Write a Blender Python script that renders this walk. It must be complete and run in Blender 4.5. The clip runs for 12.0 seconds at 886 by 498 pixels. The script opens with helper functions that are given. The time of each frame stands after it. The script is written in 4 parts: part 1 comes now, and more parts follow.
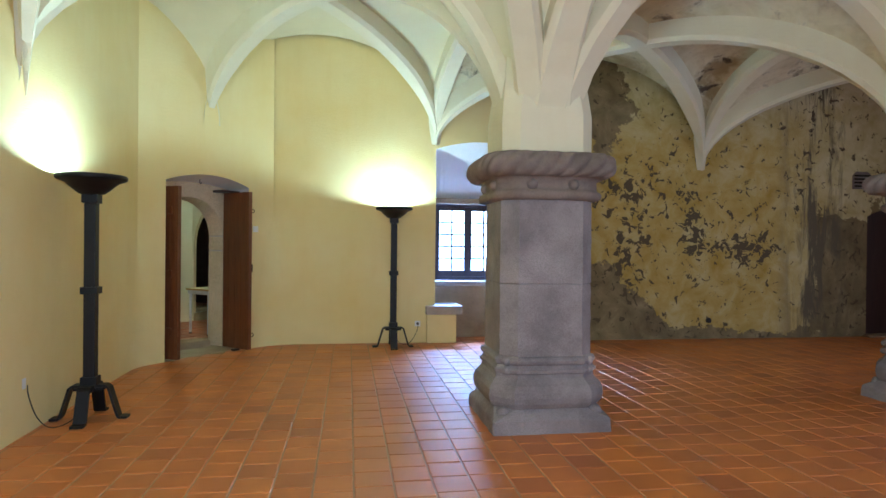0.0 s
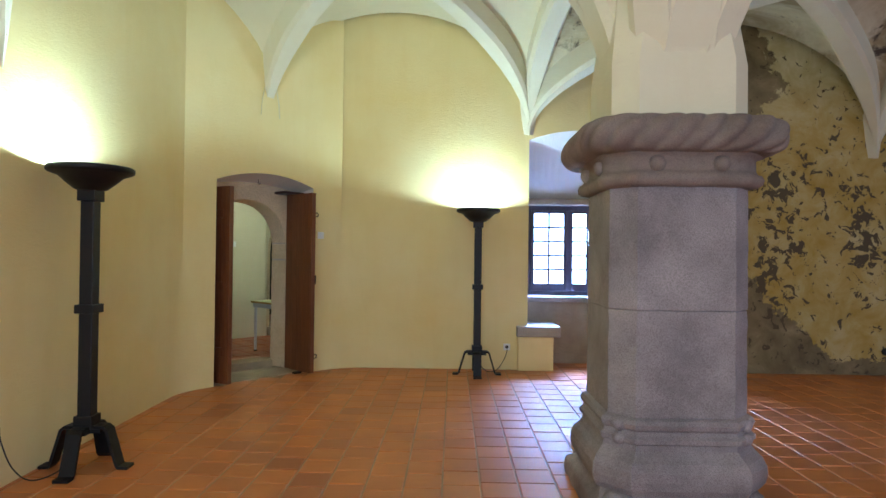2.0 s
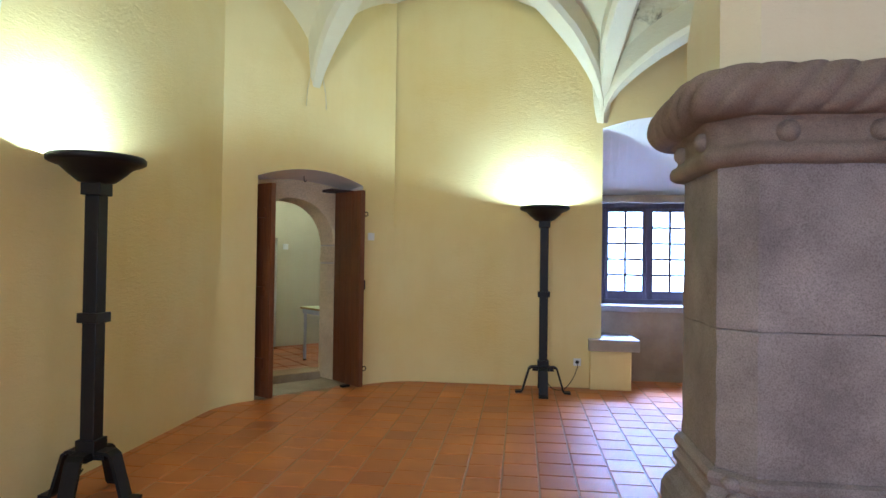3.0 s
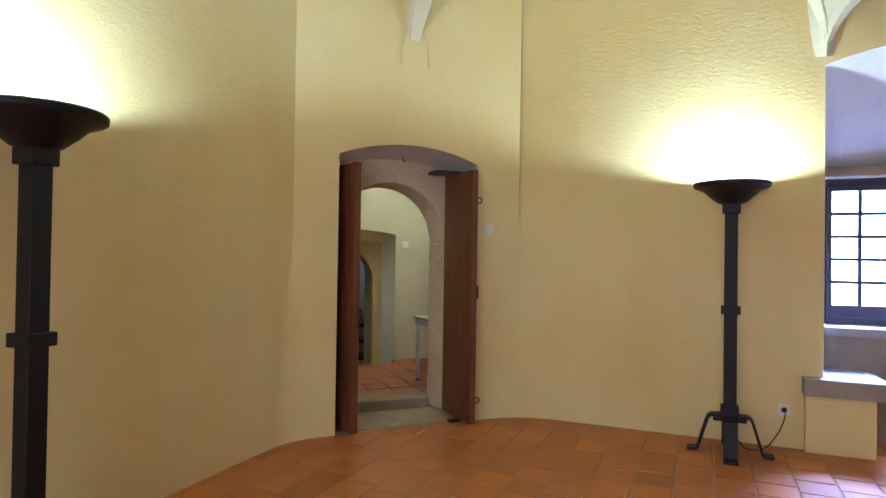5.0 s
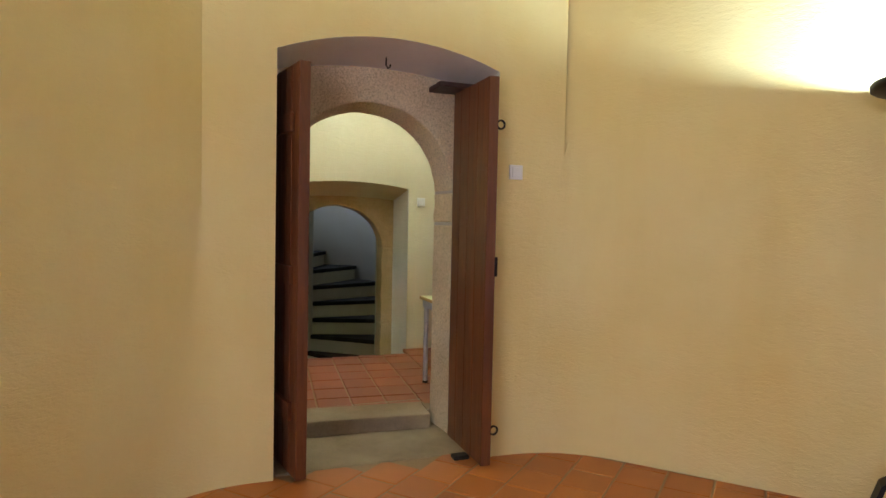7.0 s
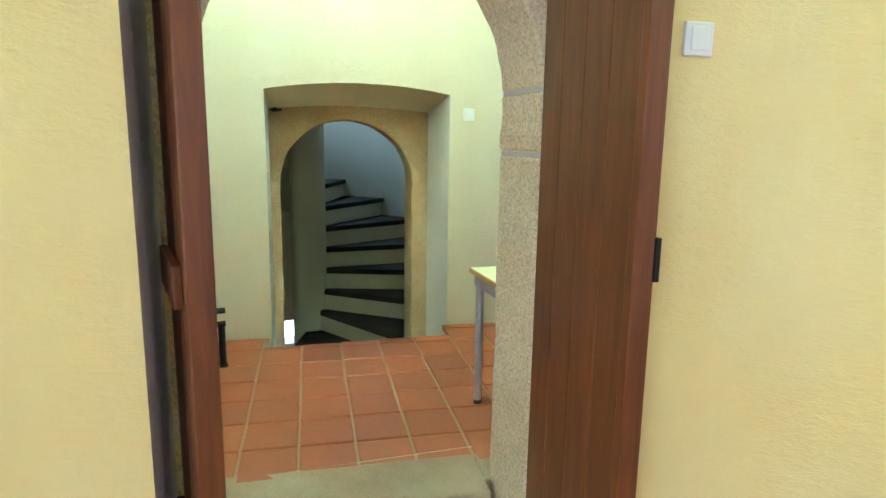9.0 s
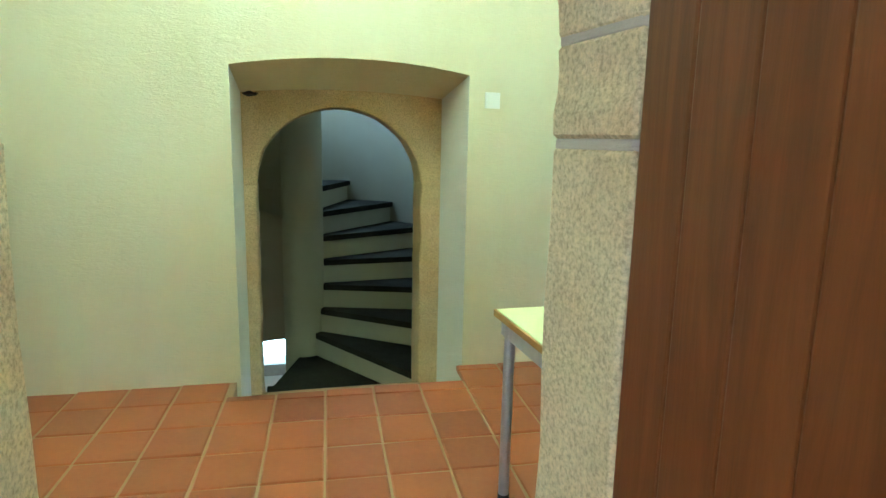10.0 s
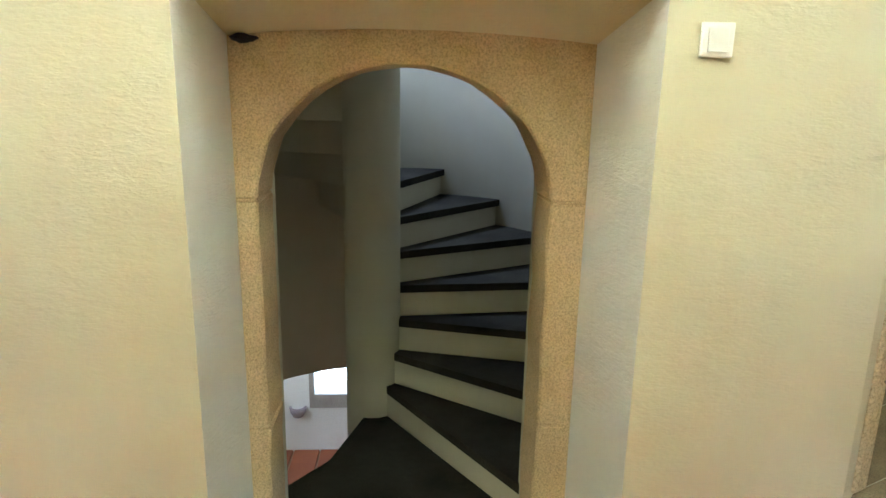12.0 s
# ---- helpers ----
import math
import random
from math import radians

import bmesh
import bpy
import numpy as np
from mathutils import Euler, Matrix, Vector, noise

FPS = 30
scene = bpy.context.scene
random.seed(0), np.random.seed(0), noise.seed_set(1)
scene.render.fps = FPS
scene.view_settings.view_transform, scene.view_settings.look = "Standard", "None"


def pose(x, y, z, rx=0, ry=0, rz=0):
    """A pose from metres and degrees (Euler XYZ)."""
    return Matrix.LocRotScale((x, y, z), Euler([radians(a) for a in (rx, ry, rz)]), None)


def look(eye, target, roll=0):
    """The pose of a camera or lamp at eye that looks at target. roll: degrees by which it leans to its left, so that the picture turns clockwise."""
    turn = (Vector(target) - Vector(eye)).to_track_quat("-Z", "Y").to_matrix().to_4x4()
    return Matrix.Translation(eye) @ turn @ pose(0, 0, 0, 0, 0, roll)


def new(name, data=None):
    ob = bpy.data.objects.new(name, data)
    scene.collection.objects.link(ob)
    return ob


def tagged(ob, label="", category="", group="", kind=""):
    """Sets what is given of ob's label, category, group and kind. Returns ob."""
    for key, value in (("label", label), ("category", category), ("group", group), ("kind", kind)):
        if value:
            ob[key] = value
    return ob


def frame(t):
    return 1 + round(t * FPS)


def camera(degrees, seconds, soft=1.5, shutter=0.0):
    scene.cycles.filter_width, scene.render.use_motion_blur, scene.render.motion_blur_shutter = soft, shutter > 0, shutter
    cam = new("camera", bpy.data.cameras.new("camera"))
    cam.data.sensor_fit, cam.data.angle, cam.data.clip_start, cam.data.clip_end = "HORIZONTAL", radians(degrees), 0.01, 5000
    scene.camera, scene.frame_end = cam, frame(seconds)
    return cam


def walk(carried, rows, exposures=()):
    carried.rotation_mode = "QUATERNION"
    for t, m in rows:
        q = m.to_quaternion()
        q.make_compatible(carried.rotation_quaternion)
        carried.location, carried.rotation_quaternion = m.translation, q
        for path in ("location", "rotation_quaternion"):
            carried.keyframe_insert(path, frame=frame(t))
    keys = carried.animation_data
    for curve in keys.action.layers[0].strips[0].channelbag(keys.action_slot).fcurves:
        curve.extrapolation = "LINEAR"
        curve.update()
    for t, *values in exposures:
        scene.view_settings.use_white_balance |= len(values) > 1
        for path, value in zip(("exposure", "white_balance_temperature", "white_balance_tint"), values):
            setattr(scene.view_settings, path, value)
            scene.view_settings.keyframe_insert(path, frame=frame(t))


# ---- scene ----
cam = camera(72.1, 12.0)
PATH = [
    (0, (-1.312, -1.192, 1.488), (-1.007, 0.785, 1.479), 0.6),
    (0.5, (-1.236, -0.87, 1.465), (-0.964, 1.112, 1.468), 0.8),
    (1, (-1.151, -0.494, 1.489), (-0.994, 1.5, 1.501), 0.7),
    (1.5, (-1.05, -0.143, 1.473), (-0.97, 1.855, 1.486), 0.7),
    (2, (-0.971, 0.201, 1.487), (-1.004, 2.201, 1.504), 0.7),
    (2.5, (-0.936, 0.587, 1.477), (-1.07, 2.582, 1.5), 0.7),
    (3, (-0.909, 0.959, 1.475), (-1.165, 2.942, 1.503), 0.8),
    (3.5, (-0.841, 1.398, 1.491), (-1.269, 3.352, 1.517), 0.8),
    (3.7, (-0.842, 1.551, 1.502), (-1.328, 3.491, 1.529), 0.7),
    (5.5, (-0.89, 3.094, 1.449), (-1.747, 4.901, 1.473), 1.0),
    (6, (-1.017, 3.541, 1.443), (-1.924, 5.324, 1.467), 1.1),
    (6.5, (-1.101, 4.001, 1.407), (-2.047, 5.764, 1.417), 1.4),
    (7, (-1.277, 4.465, 1.391), (-2.233, 6.22, 1.308), 1.2),
    (7.2, (-1.362, 4.657, 1.374), (-2.332, 6.397, 1.198), 1.4),
    (8.8, (-2.178, 5.939, 1.411), (-3.204, 7.619, 1.062), 1.1),
    (9, (-2.315, 6.096, 1.437), (-3.361, 7.764, 1.082), 0.9),
    (9.5, (-2.521, 6.402, 1.404), (-3.592, 8.052, 1.045), 0.9),
    (10, (-2.79, 6.87, 1.395), (-3.884, 8.506, 1.04), 1.2),
    (10.5, (-3.147, 7.21, 1.391), (-4.259, 8.831, 1.027), 1.2),
    (11, (-3.468, 7.539, 1.375), (-4.709, 9.06, 0.993), 1.2),
    (11.5, (-3.766, 7.914, 1.4), (-5.09, 9.351, 0.973), 1.0),
    (12, (-3.832, 8.181, 1.426), (-5.183, 9.585, 0.974), 1.1),
]
walk(cam, [(t, look(eye, target, roll)) for t, eye, target, roll in PATH],
     exposures=[(0, 1.58, 5250, -9), (3.7, 1.45, 5500, 3), (5.5, 1.47, 5750, 9), (7.2, 1.83, 6100, 9), (8.8, 2.8, 5100, -11), (9.5, 2.75, 4900, -23), (10, 2.75, 5000, -23), (10.5, 2.75, 4950, -25), (11, 2.85, 5300, -5), (12, 3.0, 5750, 5)])

# ---- light ----
world = bpy.data.worlds.new("world")
scene.world = world
world.use_nodes = True
wn = world.node_tree.nodes
sky = wn.new("ShaderNodeTexSky")
sky.sky_type, sky.sun_disc = "NISHITA", False
sky.sun_elevation, sky.sun_rotation = radians(40), radians(200)
world.node_tree.links.new(sky.outputs[0], wn["Background"].inputs[0])
wn["Background"].inputs[1].default_value = 0.1


def bulb(name, place, watts, colour, size=0.05):
    data = bpy.data.lights.new(name, "POINT")
    data.energy, data.color, data.shadow_soft_size = watts, colour, size
    ob = new(name, data)
    ob.location = place
    return ob


def panel_light(name, m, sx, sy, watts, colour):
    data = bpy.data.lights.new(name, "AREA")
    data.shape, data.size, data.size_y, data.energy, data.color = "RECTANGLE", sx, sy, watts, colour
    ob = new(name, data)
    ob.matrix_world = m
    return ob


LAMPS = [(-3.46, 4.335), (-0.66, 7.775)]
BULB_WATTS = 40
LAMP_COLOUR = (0.76, 0.93, 1.0)
for x, y in LAMPS:
    bulb("bulb", (x, y, 1.98), BULB_WATTS, LAMP_COLOUR, 0.04)
# unseen fill panels added for daylight, behind the start of the walk and on the far side; these walls have no windows
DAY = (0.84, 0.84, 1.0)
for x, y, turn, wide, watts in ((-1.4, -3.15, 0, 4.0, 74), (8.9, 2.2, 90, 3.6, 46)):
    panel_light("daylight_fill", pose(x, y, 2.0, 90, 0, turn), wide, 2.4, watts, DAY if turn == 0 else (0.76, 0.74, 1.0))

# ---- local frame of the chamfered corner: a along the door wall, b through it ----
ANG = 49.5
DOOR = pose(-3.185, 7.38, 0, 0, 0, ANG)


# ---- materials ----
def material(name, base, rough=0.7, metal=0.0):
    m = bpy.data.materials.new(name)
    m.use_nodes = True
    n, k = m.node_tree.nodes, m.node_tree.links
    p = n["Principled BSDF"]
    p.inputs["Base Color"].default_value = (*base, 1)
    p.inputs["Roughness"].default_value = rough
    p.inputs["Metallic"].default_value = metal
    return m, n, k, p


def coords(n, kind="Object"):
    if kind == "World":
        g = n.new("ShaderNodeNewGeometry")
        return g.outputs["Position"]
    return n.new("ShaderNodeTexCoord").outputs[kind]


def noise_tex(n, k, vec, scale, detail=4.0, rough=0.55, dist=0.0):
    t = n.new("ShaderNodeTexNoise")
    t.inputs["Scale"].default_value, t.inputs["Detail"].default_value = scale, detail
    t.inputs["Roughness"].default_value, t.inputs["Distortion"].default_value = rough, dist
    k.new(vec, t.inputs["Vector"])
    return t.outputs["Fac"]


def ramp(n, k, fac, stops):
    r = n.new("ShaderNodeValToRGB")
    e = r.color_ramp.elements
    while len(e) < len(stops):
        e.new(0.5)
    for el, (pos, col) in zip(e, stops):
        el.position = pos
        el.color = (*col, 1) if len(col) == 3 else col
    k.new(fac, r.inputs[0])
    return r.outputs[0]


def mix(n, k, fac, a, b, mode="MIX"):
    x = n.new("ShaderNodeMix")
    x.data_type, x.blend_type = "RGBA", mode
    for socket, v in ((x.inputs[0], fac), (x.inputs[6], a), (x.inputs[7], b)):
        if isinstance(v, (int, float)):
            socket.default_value = v
        elif isinstance(v, tuple):
            socket.default_value = (*v, 1)
        else:
            k.new(v, socket)
    return x.outputs[2]


def maths(n, k, op, a, b=0.0, clamp=False):
    x = n.new("ShaderNodeMath")
    x.operation, x.use_clamp = op, clamp
    for socket, v in zip(x.inputs, (a, b)):
        if isinstance(v, (int, float)):
            socket.default_value = v
        else:
            k.new(v, socket)
    return x.outputs[0]


def bump(n, k, p, height, strength, distance=0.01, chain=None):
    b = n.new("ShaderNodeBump")
    b.inputs["Strength"].default_value, b.inputs["Distance"].default_value = strength, distance
    k.new(height, b.inputs["Height"])
    if chain is not None:
        k.new(chain, b.inputs["Normal"])
    k.new(b.outputs[0], p.inputs["Normal"])
    return b.outputs[0]


def plaster(name, base, dark, rough=0.85, relief=0.35):
    m, n, k, p = material(name, base, rough)
    v = coords(n, "World")
    big = noise_tex(n, k, v, 0.9, 5, 0.6)
    mid = noise_tex(n, k, v, 6.0, 4, 0.6)
    c = mix(n, k, ramp(n, k, big, [(0.35, (0, 0, 0)), (0.75, (1, 1, 1))]), base, dark)
    c = mix(n, k, maths(n, k, "MULTIPLY", mid, 0.14), c, tuple(x * 0.72 for x in base))
    sm = n.new("ShaderNodeMapping")
    sm.inputs["Scale"].default_value = (1, 1, 0.16)
    k.new(v, sm.inputs[0])
    streak = noise_tex(n, k, sm.outputs[0], 4.5, 5, 0.65)
    c = mix(n, k, ramp(n, k, streak, [(0.48, (0, 0, 0)), (0.78, (0.2, 0.2, 0.2))]), c, (base[0] * 0.86, base[1] * 0.74, base[2] * 0.55))
    k.new(c, p.inputs["Base Color"])
    w = n.new("ShaderNodeMapping")
    w.inputs["Scale"].default_value = (1, 1, 2.6)
    k.new(v, w.inputs[0])
    trowel = noise_tex(n, k, w.outputs[0], 16, 3, 0.5, 0.6)
    fine = noise_tex(n, k, w.outputs[0], 55, 3, 0.6, 0.4)
    a = bump(n, k, p, trowel, relief, 0.015)
    bump(n, k, p, fine, relief * 2.2, 0.006, a)
    return m


M_WALL = plaster("cream_plaster", (0.83, 0.70, 0.36), (0.79, 0.61, 0.245), relief=0.2)
M_WALL2 = plaster("pale_yellow_plaster", (0.70, 0.655, 0.52), (0.66, 0.60, 0.44), relief=0.19)
M_VAULT = plaster("vault_plaster", (0.76, 0.70, 0.48), (0.70, 0.63, 0.42), relief=0.18)
M_RIB = plaster("rib_limewash", (0.78, 0.73, 0.55), (0.72, 0.66, 0.46), relief=0.25)
M_WHITE = plaster("white_limewash", (0.80, 0.79, 0.77), (0.72, 0.71, 0.69))
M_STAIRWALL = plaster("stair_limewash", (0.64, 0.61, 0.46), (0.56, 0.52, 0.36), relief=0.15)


def patina():
    """Old wall: gold and grey plaster, flaked to dark holes."""
    m, n, k, p = material("peeling_plaster", (0.4, 0.33, 0.15), 0.9)
    v = coords(n, "World")
    sep = n.new("ShaderNodeSeparateXYZ")
    k.new(v, sep.inputs[0])
    x, z = sep.outputs[0], sep.outputs[2]
    big = noise_tex(n, k, v, 0.75, 6, 0.62, 0.4)
    mid = noise_tex(n, k, v, 2.6, 6, 0.65, 0.5)
    fine = noise_tex(n, k, v, 11, 5, 0.65, 0.3)
    gold = ramp(n, k, mid, [(0.32, (0.38, 0.25, 0.04)), (0.50, (0.46, 0.335, 0.10)), (0.70, (0.53, 0.44, 0.22))])
    pale = maths(n, k, "MAXIMUM", maths(n, k, "MULTIPLY", maths(n, k, "SUBTRACT", x, 5.6), 0.6, True), maths(n, k, "MULTIPLY", maths(n, k, "SUBTRACT", z, 3.2), 1.2, True))
    gold = mix(n, k, pale, gold, ramp(n, k, mid, [(0.3, (0.42, 0.34, 0.14)), (0.6, (0.62, 0.55, 0.32))]))
    grey = ramp(n, k, mid, [(0.3, (0.13, 0.095, 0.045)), (0.55, (0.23, 0.175, 0.085)), (0.75, (0.34, 0.27, 0.14))])
    # bare grey render: low on the near side, a patch under the vault, the foot of the wall
    d = maths(n, k, "SUBTRACT", maths(n, k, "SUBTRACT", 3.50, maths(n, k, "MULTIPLY", x, 0.85)), z)
    patch = maths(n, k, "ADD", maths(n, k, "MULTIPLY", maths(n, k, "ABSOLUTE", maths(n, k, "SUBTRACT", x, 2.7)), 0.95), maths(n, k, "MULTIPLY", maths(n, k, "ABSOLUTE", maths(n, k, "SUBTRACT", z, 3.75)), 0.8))
    d = maths(n, k, "MAXIMUM", d, maths(n, k, "SUBTRACT", 0.75, patch))
    d = maths(n, k, "MAXIMUM", d, maths(n, k, "MULTIPLY", maths(n, k, "SUBTRACT", 0.14, z), 2.0))
    low = maths(n, k, "MULTIPLY", maths(n, k, "SUBTRACT", 2.3, z), 0.6)
    d = maths(n, k, "MAXIMUM", d, maths(n, k, "MINIMUM", low, maths(n, k, "MULTIPLY", maths(n, k, "SUBTRACT", x, 6.55), 1.0)))
    d = maths(n, k, "MAXIMUM", d, -0.55)
    field = maths(n, k, "ADD", d, maths(n, k, "MULTIPLY", maths(n, k, "SUBTRACT", big, 0.5), 1.7))
    field = maths(n, k, "ADD", field, maths(n, k, "MULTIPLY", maths(n, k, "SUBTRACT", fine, 0.5), 0.55))
    c = mix(n, k, ramp(n, k, field, [(0.0, (0, 0, 0)), (0.04, (1, 1, 1))]), gold, grey)
    flake = maths(n, k, "ADD", noise_tex(n, k, v, 7.5, 6, 0.6, 0.9), maths(n, k, "MULTIPLY", maths(n, k, "SUBTRACT", big, 0.5), 0.3))
    for cx, cz, wx, wz, amount in ((5.15, 1.5, 0.9, 2.0, 0.22), (3.4, 2.4, 0.8, 1.2, 0.10), (4.35, 1.7, 2.6, 0.9, 0.14), (3.2, 1.3, 1.2, 1.2, 0.10)):
        near = maths(n, k, "ADD", maths(n, k, "MULTIPLY", maths(n, k, "ABSOLUTE", maths(n, k, "SUBTRACT", x, cx)), wx), maths(n, k, "MULTIPLY", maths(n, k, "ABSOLUTE", maths(n, k, "SUBTRACT", z, cz)), wz))
        flake = maths(n, k, "ADD", flake, maths(n, k, "MULTIPLY", maths(n, k, "SUBTRACT", 1.0, near, True), amount))
    holes = ramp(n, k, flake, [(0.605, (0, 0, 0)), (0.62, (1, 1, 1))])
    c = mix(n, k, holes, c, (0.10, 0.075, 0.04))
    dm = n.new("ShaderNodeMapping")
    dm.inputs["Scale"].default_value = (1, 1, 0.14)
    k.new(v, dm.inputs[0])
    drip = noise_tex(n, k, dm.outputs[0], 3.6, 6, 0.7, 0.5)
    side = maths(n, k, "MULTIPLY", maths(n, k, "SUBTRACT", 0.85, maths(n, k, "ABSOLUTE", maths(n, k, "SUBTRACT", x, 6.65)), True), 1.8)
    drip = maths(n, k, "MULTIPLY", ramp(n, k, drip, [(0.48, (0, 0, 0)), (0.60, (1, 1, 1))]), side, True)
    c = mix(n, k, drip, c, (0.13, 0.105, 0.065))
    k.new(c, p.inputs["Base Color"])
    a = bump(n, k, p, mix(n, k, holes, (1, 1, 1), (0, 0, 0)), 0.5, 0.012)
    bump(n, k, p, fine, 0.4, 0.012, a)
    return m


M_PATINA = patina()


def stained_vault():
    """Pale vault plaster with brown damp stains and a few mould patches."""
    m, n, k, p = material("stained_vault_plaster", (0.68, 0.62, 0.43), 0.9)
    v = coords(n, "World")
    big = noise_tex(n, k, v, 0.9, 6, 0.62, 0.5)
    mid = noise_tex(n, k, v, 3.2, 6, 0.65, 0.5)
    c = ramp(n, k, mid, [(0.3, (0.56, 0.49, 0.30)), (0.6, (0.72, 0.66, 0.47))])
    c = mix(n, k, ramp(n, k, big, [(0.50, (0, 0, 0)), (0.62, (0.85, 0.85, 0.85))]), c, (0.30, 0.22, 0.10))
    both = maths(n, k, "MULTIPLY", ramp(n, k, mid, [(0.55, (0, 0, 0)), (0.63, (1, 1, 1))]), ramp(n, k, big, [(0.46, (0, 0, 0)), (0.56, (1, 1, 1))]))
    c = mix(n, k, both, c, (0.08, 0.06, 0.04))
    k.new(c, p.inputs["Base Color"])
    bump(n, k, p, mid, 0.3, 0.015)
    return m


M_STAINVAULT = stained_vault()


def terracotta(name, dark, gloss):
    m, n, k, p = material(name, (0.45, 0.17, 0.05), gloss)
    v = coords(n, "World")
    rnd = n.new("ShaderNodeObjectInfo").outputs["Random"]
    isl = n.new("ShaderNodeNewGeometry").outputs["Random Per Island"]
    r = maths(n, k, "FRACT", maths(n, k, "ADD", rnd, isl))
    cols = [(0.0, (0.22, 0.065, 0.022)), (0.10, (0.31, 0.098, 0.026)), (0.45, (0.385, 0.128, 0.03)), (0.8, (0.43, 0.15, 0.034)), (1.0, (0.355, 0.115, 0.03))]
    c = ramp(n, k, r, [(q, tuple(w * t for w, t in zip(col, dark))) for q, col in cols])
    wear = noise_tex(n, k, v, 2.2, 3, 0.5)
    fine = noise_tex(n, k, v, 38, 3, 0.55)
    c = mix(n, k, ramp(n, k, wear, [(0.35, (0.05, 0.05, 0.05)), (0.70, (0.75, 0.75, 0.75))]), c, (0.26 * dark[0], 0.085 * dark[1], 0.03 * dark[2]))
    c = mix(n, k, maths(n, k, "MULTIPLY", fine, 0.22), c, (0.50, 0.22, 0.08))
    k.new(c, p.inputs["Base Color"])
    bump(n, k, p, fine, 0.06, 0.003)
    return m


M_TILE = terracotta("terracotta_tile", (1.46, 1.40, 1.15), 0.40)
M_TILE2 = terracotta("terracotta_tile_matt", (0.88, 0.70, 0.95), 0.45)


def dull(m):
    m.node_tree.nodes["Principled BSDF"].inputs["Specular IOR Level"].default_value = 0.12
    return m


def stone(name, light, dark, scale=1.0, rough=0.85, relief=0.7):
    m, n, k, p = material(name, light, rough)
    v = coords(n, "World")
    big = noise_tex(n, k, v, 2.2 * scale, 6, 0.62)
    grain = noise_tex(n, k, v, 150 * scale, 4, 0.7)
    c = ramp(n, k, big, [(0.3, dark), (0.7, light)])
    c = mix(n, k, 1.0, c, ramp(n, k, grain, [(0.34, (0.66, 0.64, 0.62)), (0.50, (0.97, 0.97, 0.97)), (0.64, (1.16, 1.16, 1.15))]), "MULTIPLY")
    k.new(c, p.inputs["Base Color"])
    pit = noise_tex(n, k, v, 22 * scale, 5, 0.7)
    a = bump(n, k, p, pit, relief, 0.015)
    bump(n, k, p, grain, relief * 0.8, 0.006, a)
    return m


M_COLUMN = stone("grey_granite", (0.375, 0.335, 0.35), (0.18, 0.158, 0.17), 1.0, 0.85, 0.5)
M_CAP = stone("brown_carved_stone", (0.29, 0.235, 0.205), (0.165, 0.125, 0.105), 1.3, 0.85, 0.4)
M_PORTAL = stone("tan_granite", (0.76, 0.65, 0.46), (0.57, 0.44, 0.27), 0.6, 0.9, 0.9)
M_PORTAL2 = stone("ochre_granite", (0.72, 0.56, 0.35), (0.54, 0.38, 0.20), 1.0, 0.9, 0.8)
M_SILL = stone("worn_sill_stone", (0.42, 0.33, 0.22), (0.27, 0.20, 0.13), 1.2, 0.8, 0.4)
M_SLATE = dull(stone("dark_slate", (0.052, 0.048, 0.034), (0.015, 0.014, 0.011), 1.0, 0.9, 0.5))
M_BENCH = stone("grey_bench_stone", (0.42, 0.38, 0.34), (0.30, 0.27, 0.24), 1.2, 0.6, 0.4)
M_JOINT = plaster("pale_joint_mortar", (0.56, 0.50, 0.46), (0.48, 0.42, 0.38))
M_MORTAR = plaster("grey_mortar", (0.42, 0.29, 0.18), (0.32, 0.21, 0.13))


def wood(name, light, dark, axis=2, rough=0.45):
    m, n, k, p = material(name, light, rough)
    v = coords(n, "Object")
    mp = n.new("ShaderNodeMapping")
    s = [9.0, 9.0, 9.0]
    s[axis] = 0.7
    mp.inputs["Scale"].default_value = s
    k.new(v, mp.inputs[0])
    g = noise_tex(n, k, mp.outputs[0], 2.5, 6, 0.65, 1.0)
    f = noise_tex(n, k, mp.outputs[0], 18, 4, 0.6)
    c = ramp(n, k, g, [(0.3, dark), (0.7, light)])
    k.new(mix(n, k, maths(n, k, "MULTIPLY", f, 0.3), c, dark), p.inputs["Base Color"])
    bump(n, k, p, f, 0.2, 0.003)
    return m


M_DOOR = wood("reddish_door_wood", (0.19, 0.060, 0.017), (0.092, 0.027, 0.009))
M_DOORDARK = wood("dark_door_wood", (0.055, 0.025, 0.02), (0.03, 0.013, 0.011))
M_WINDOW = wood("dark_window_wood", (0.085, 0.07, 0.10), (0.045, 0.035, 0.05))


def iron(name, base, rough):
    m, n, k, p = material(name, base, rough, 0.6)
    v = coords(n, "Object")
    f = noise_tex(n, k, v, 30, 4, 0.6)
    k.new(mix(n, k, maths(n, k, "MULTIPLY", f, 0.4), base, tuple(2.2 * w for w in base)), p.inputs["Base Color"])
    bump(n, k, p, f, 0.15, 0.004)
    return m


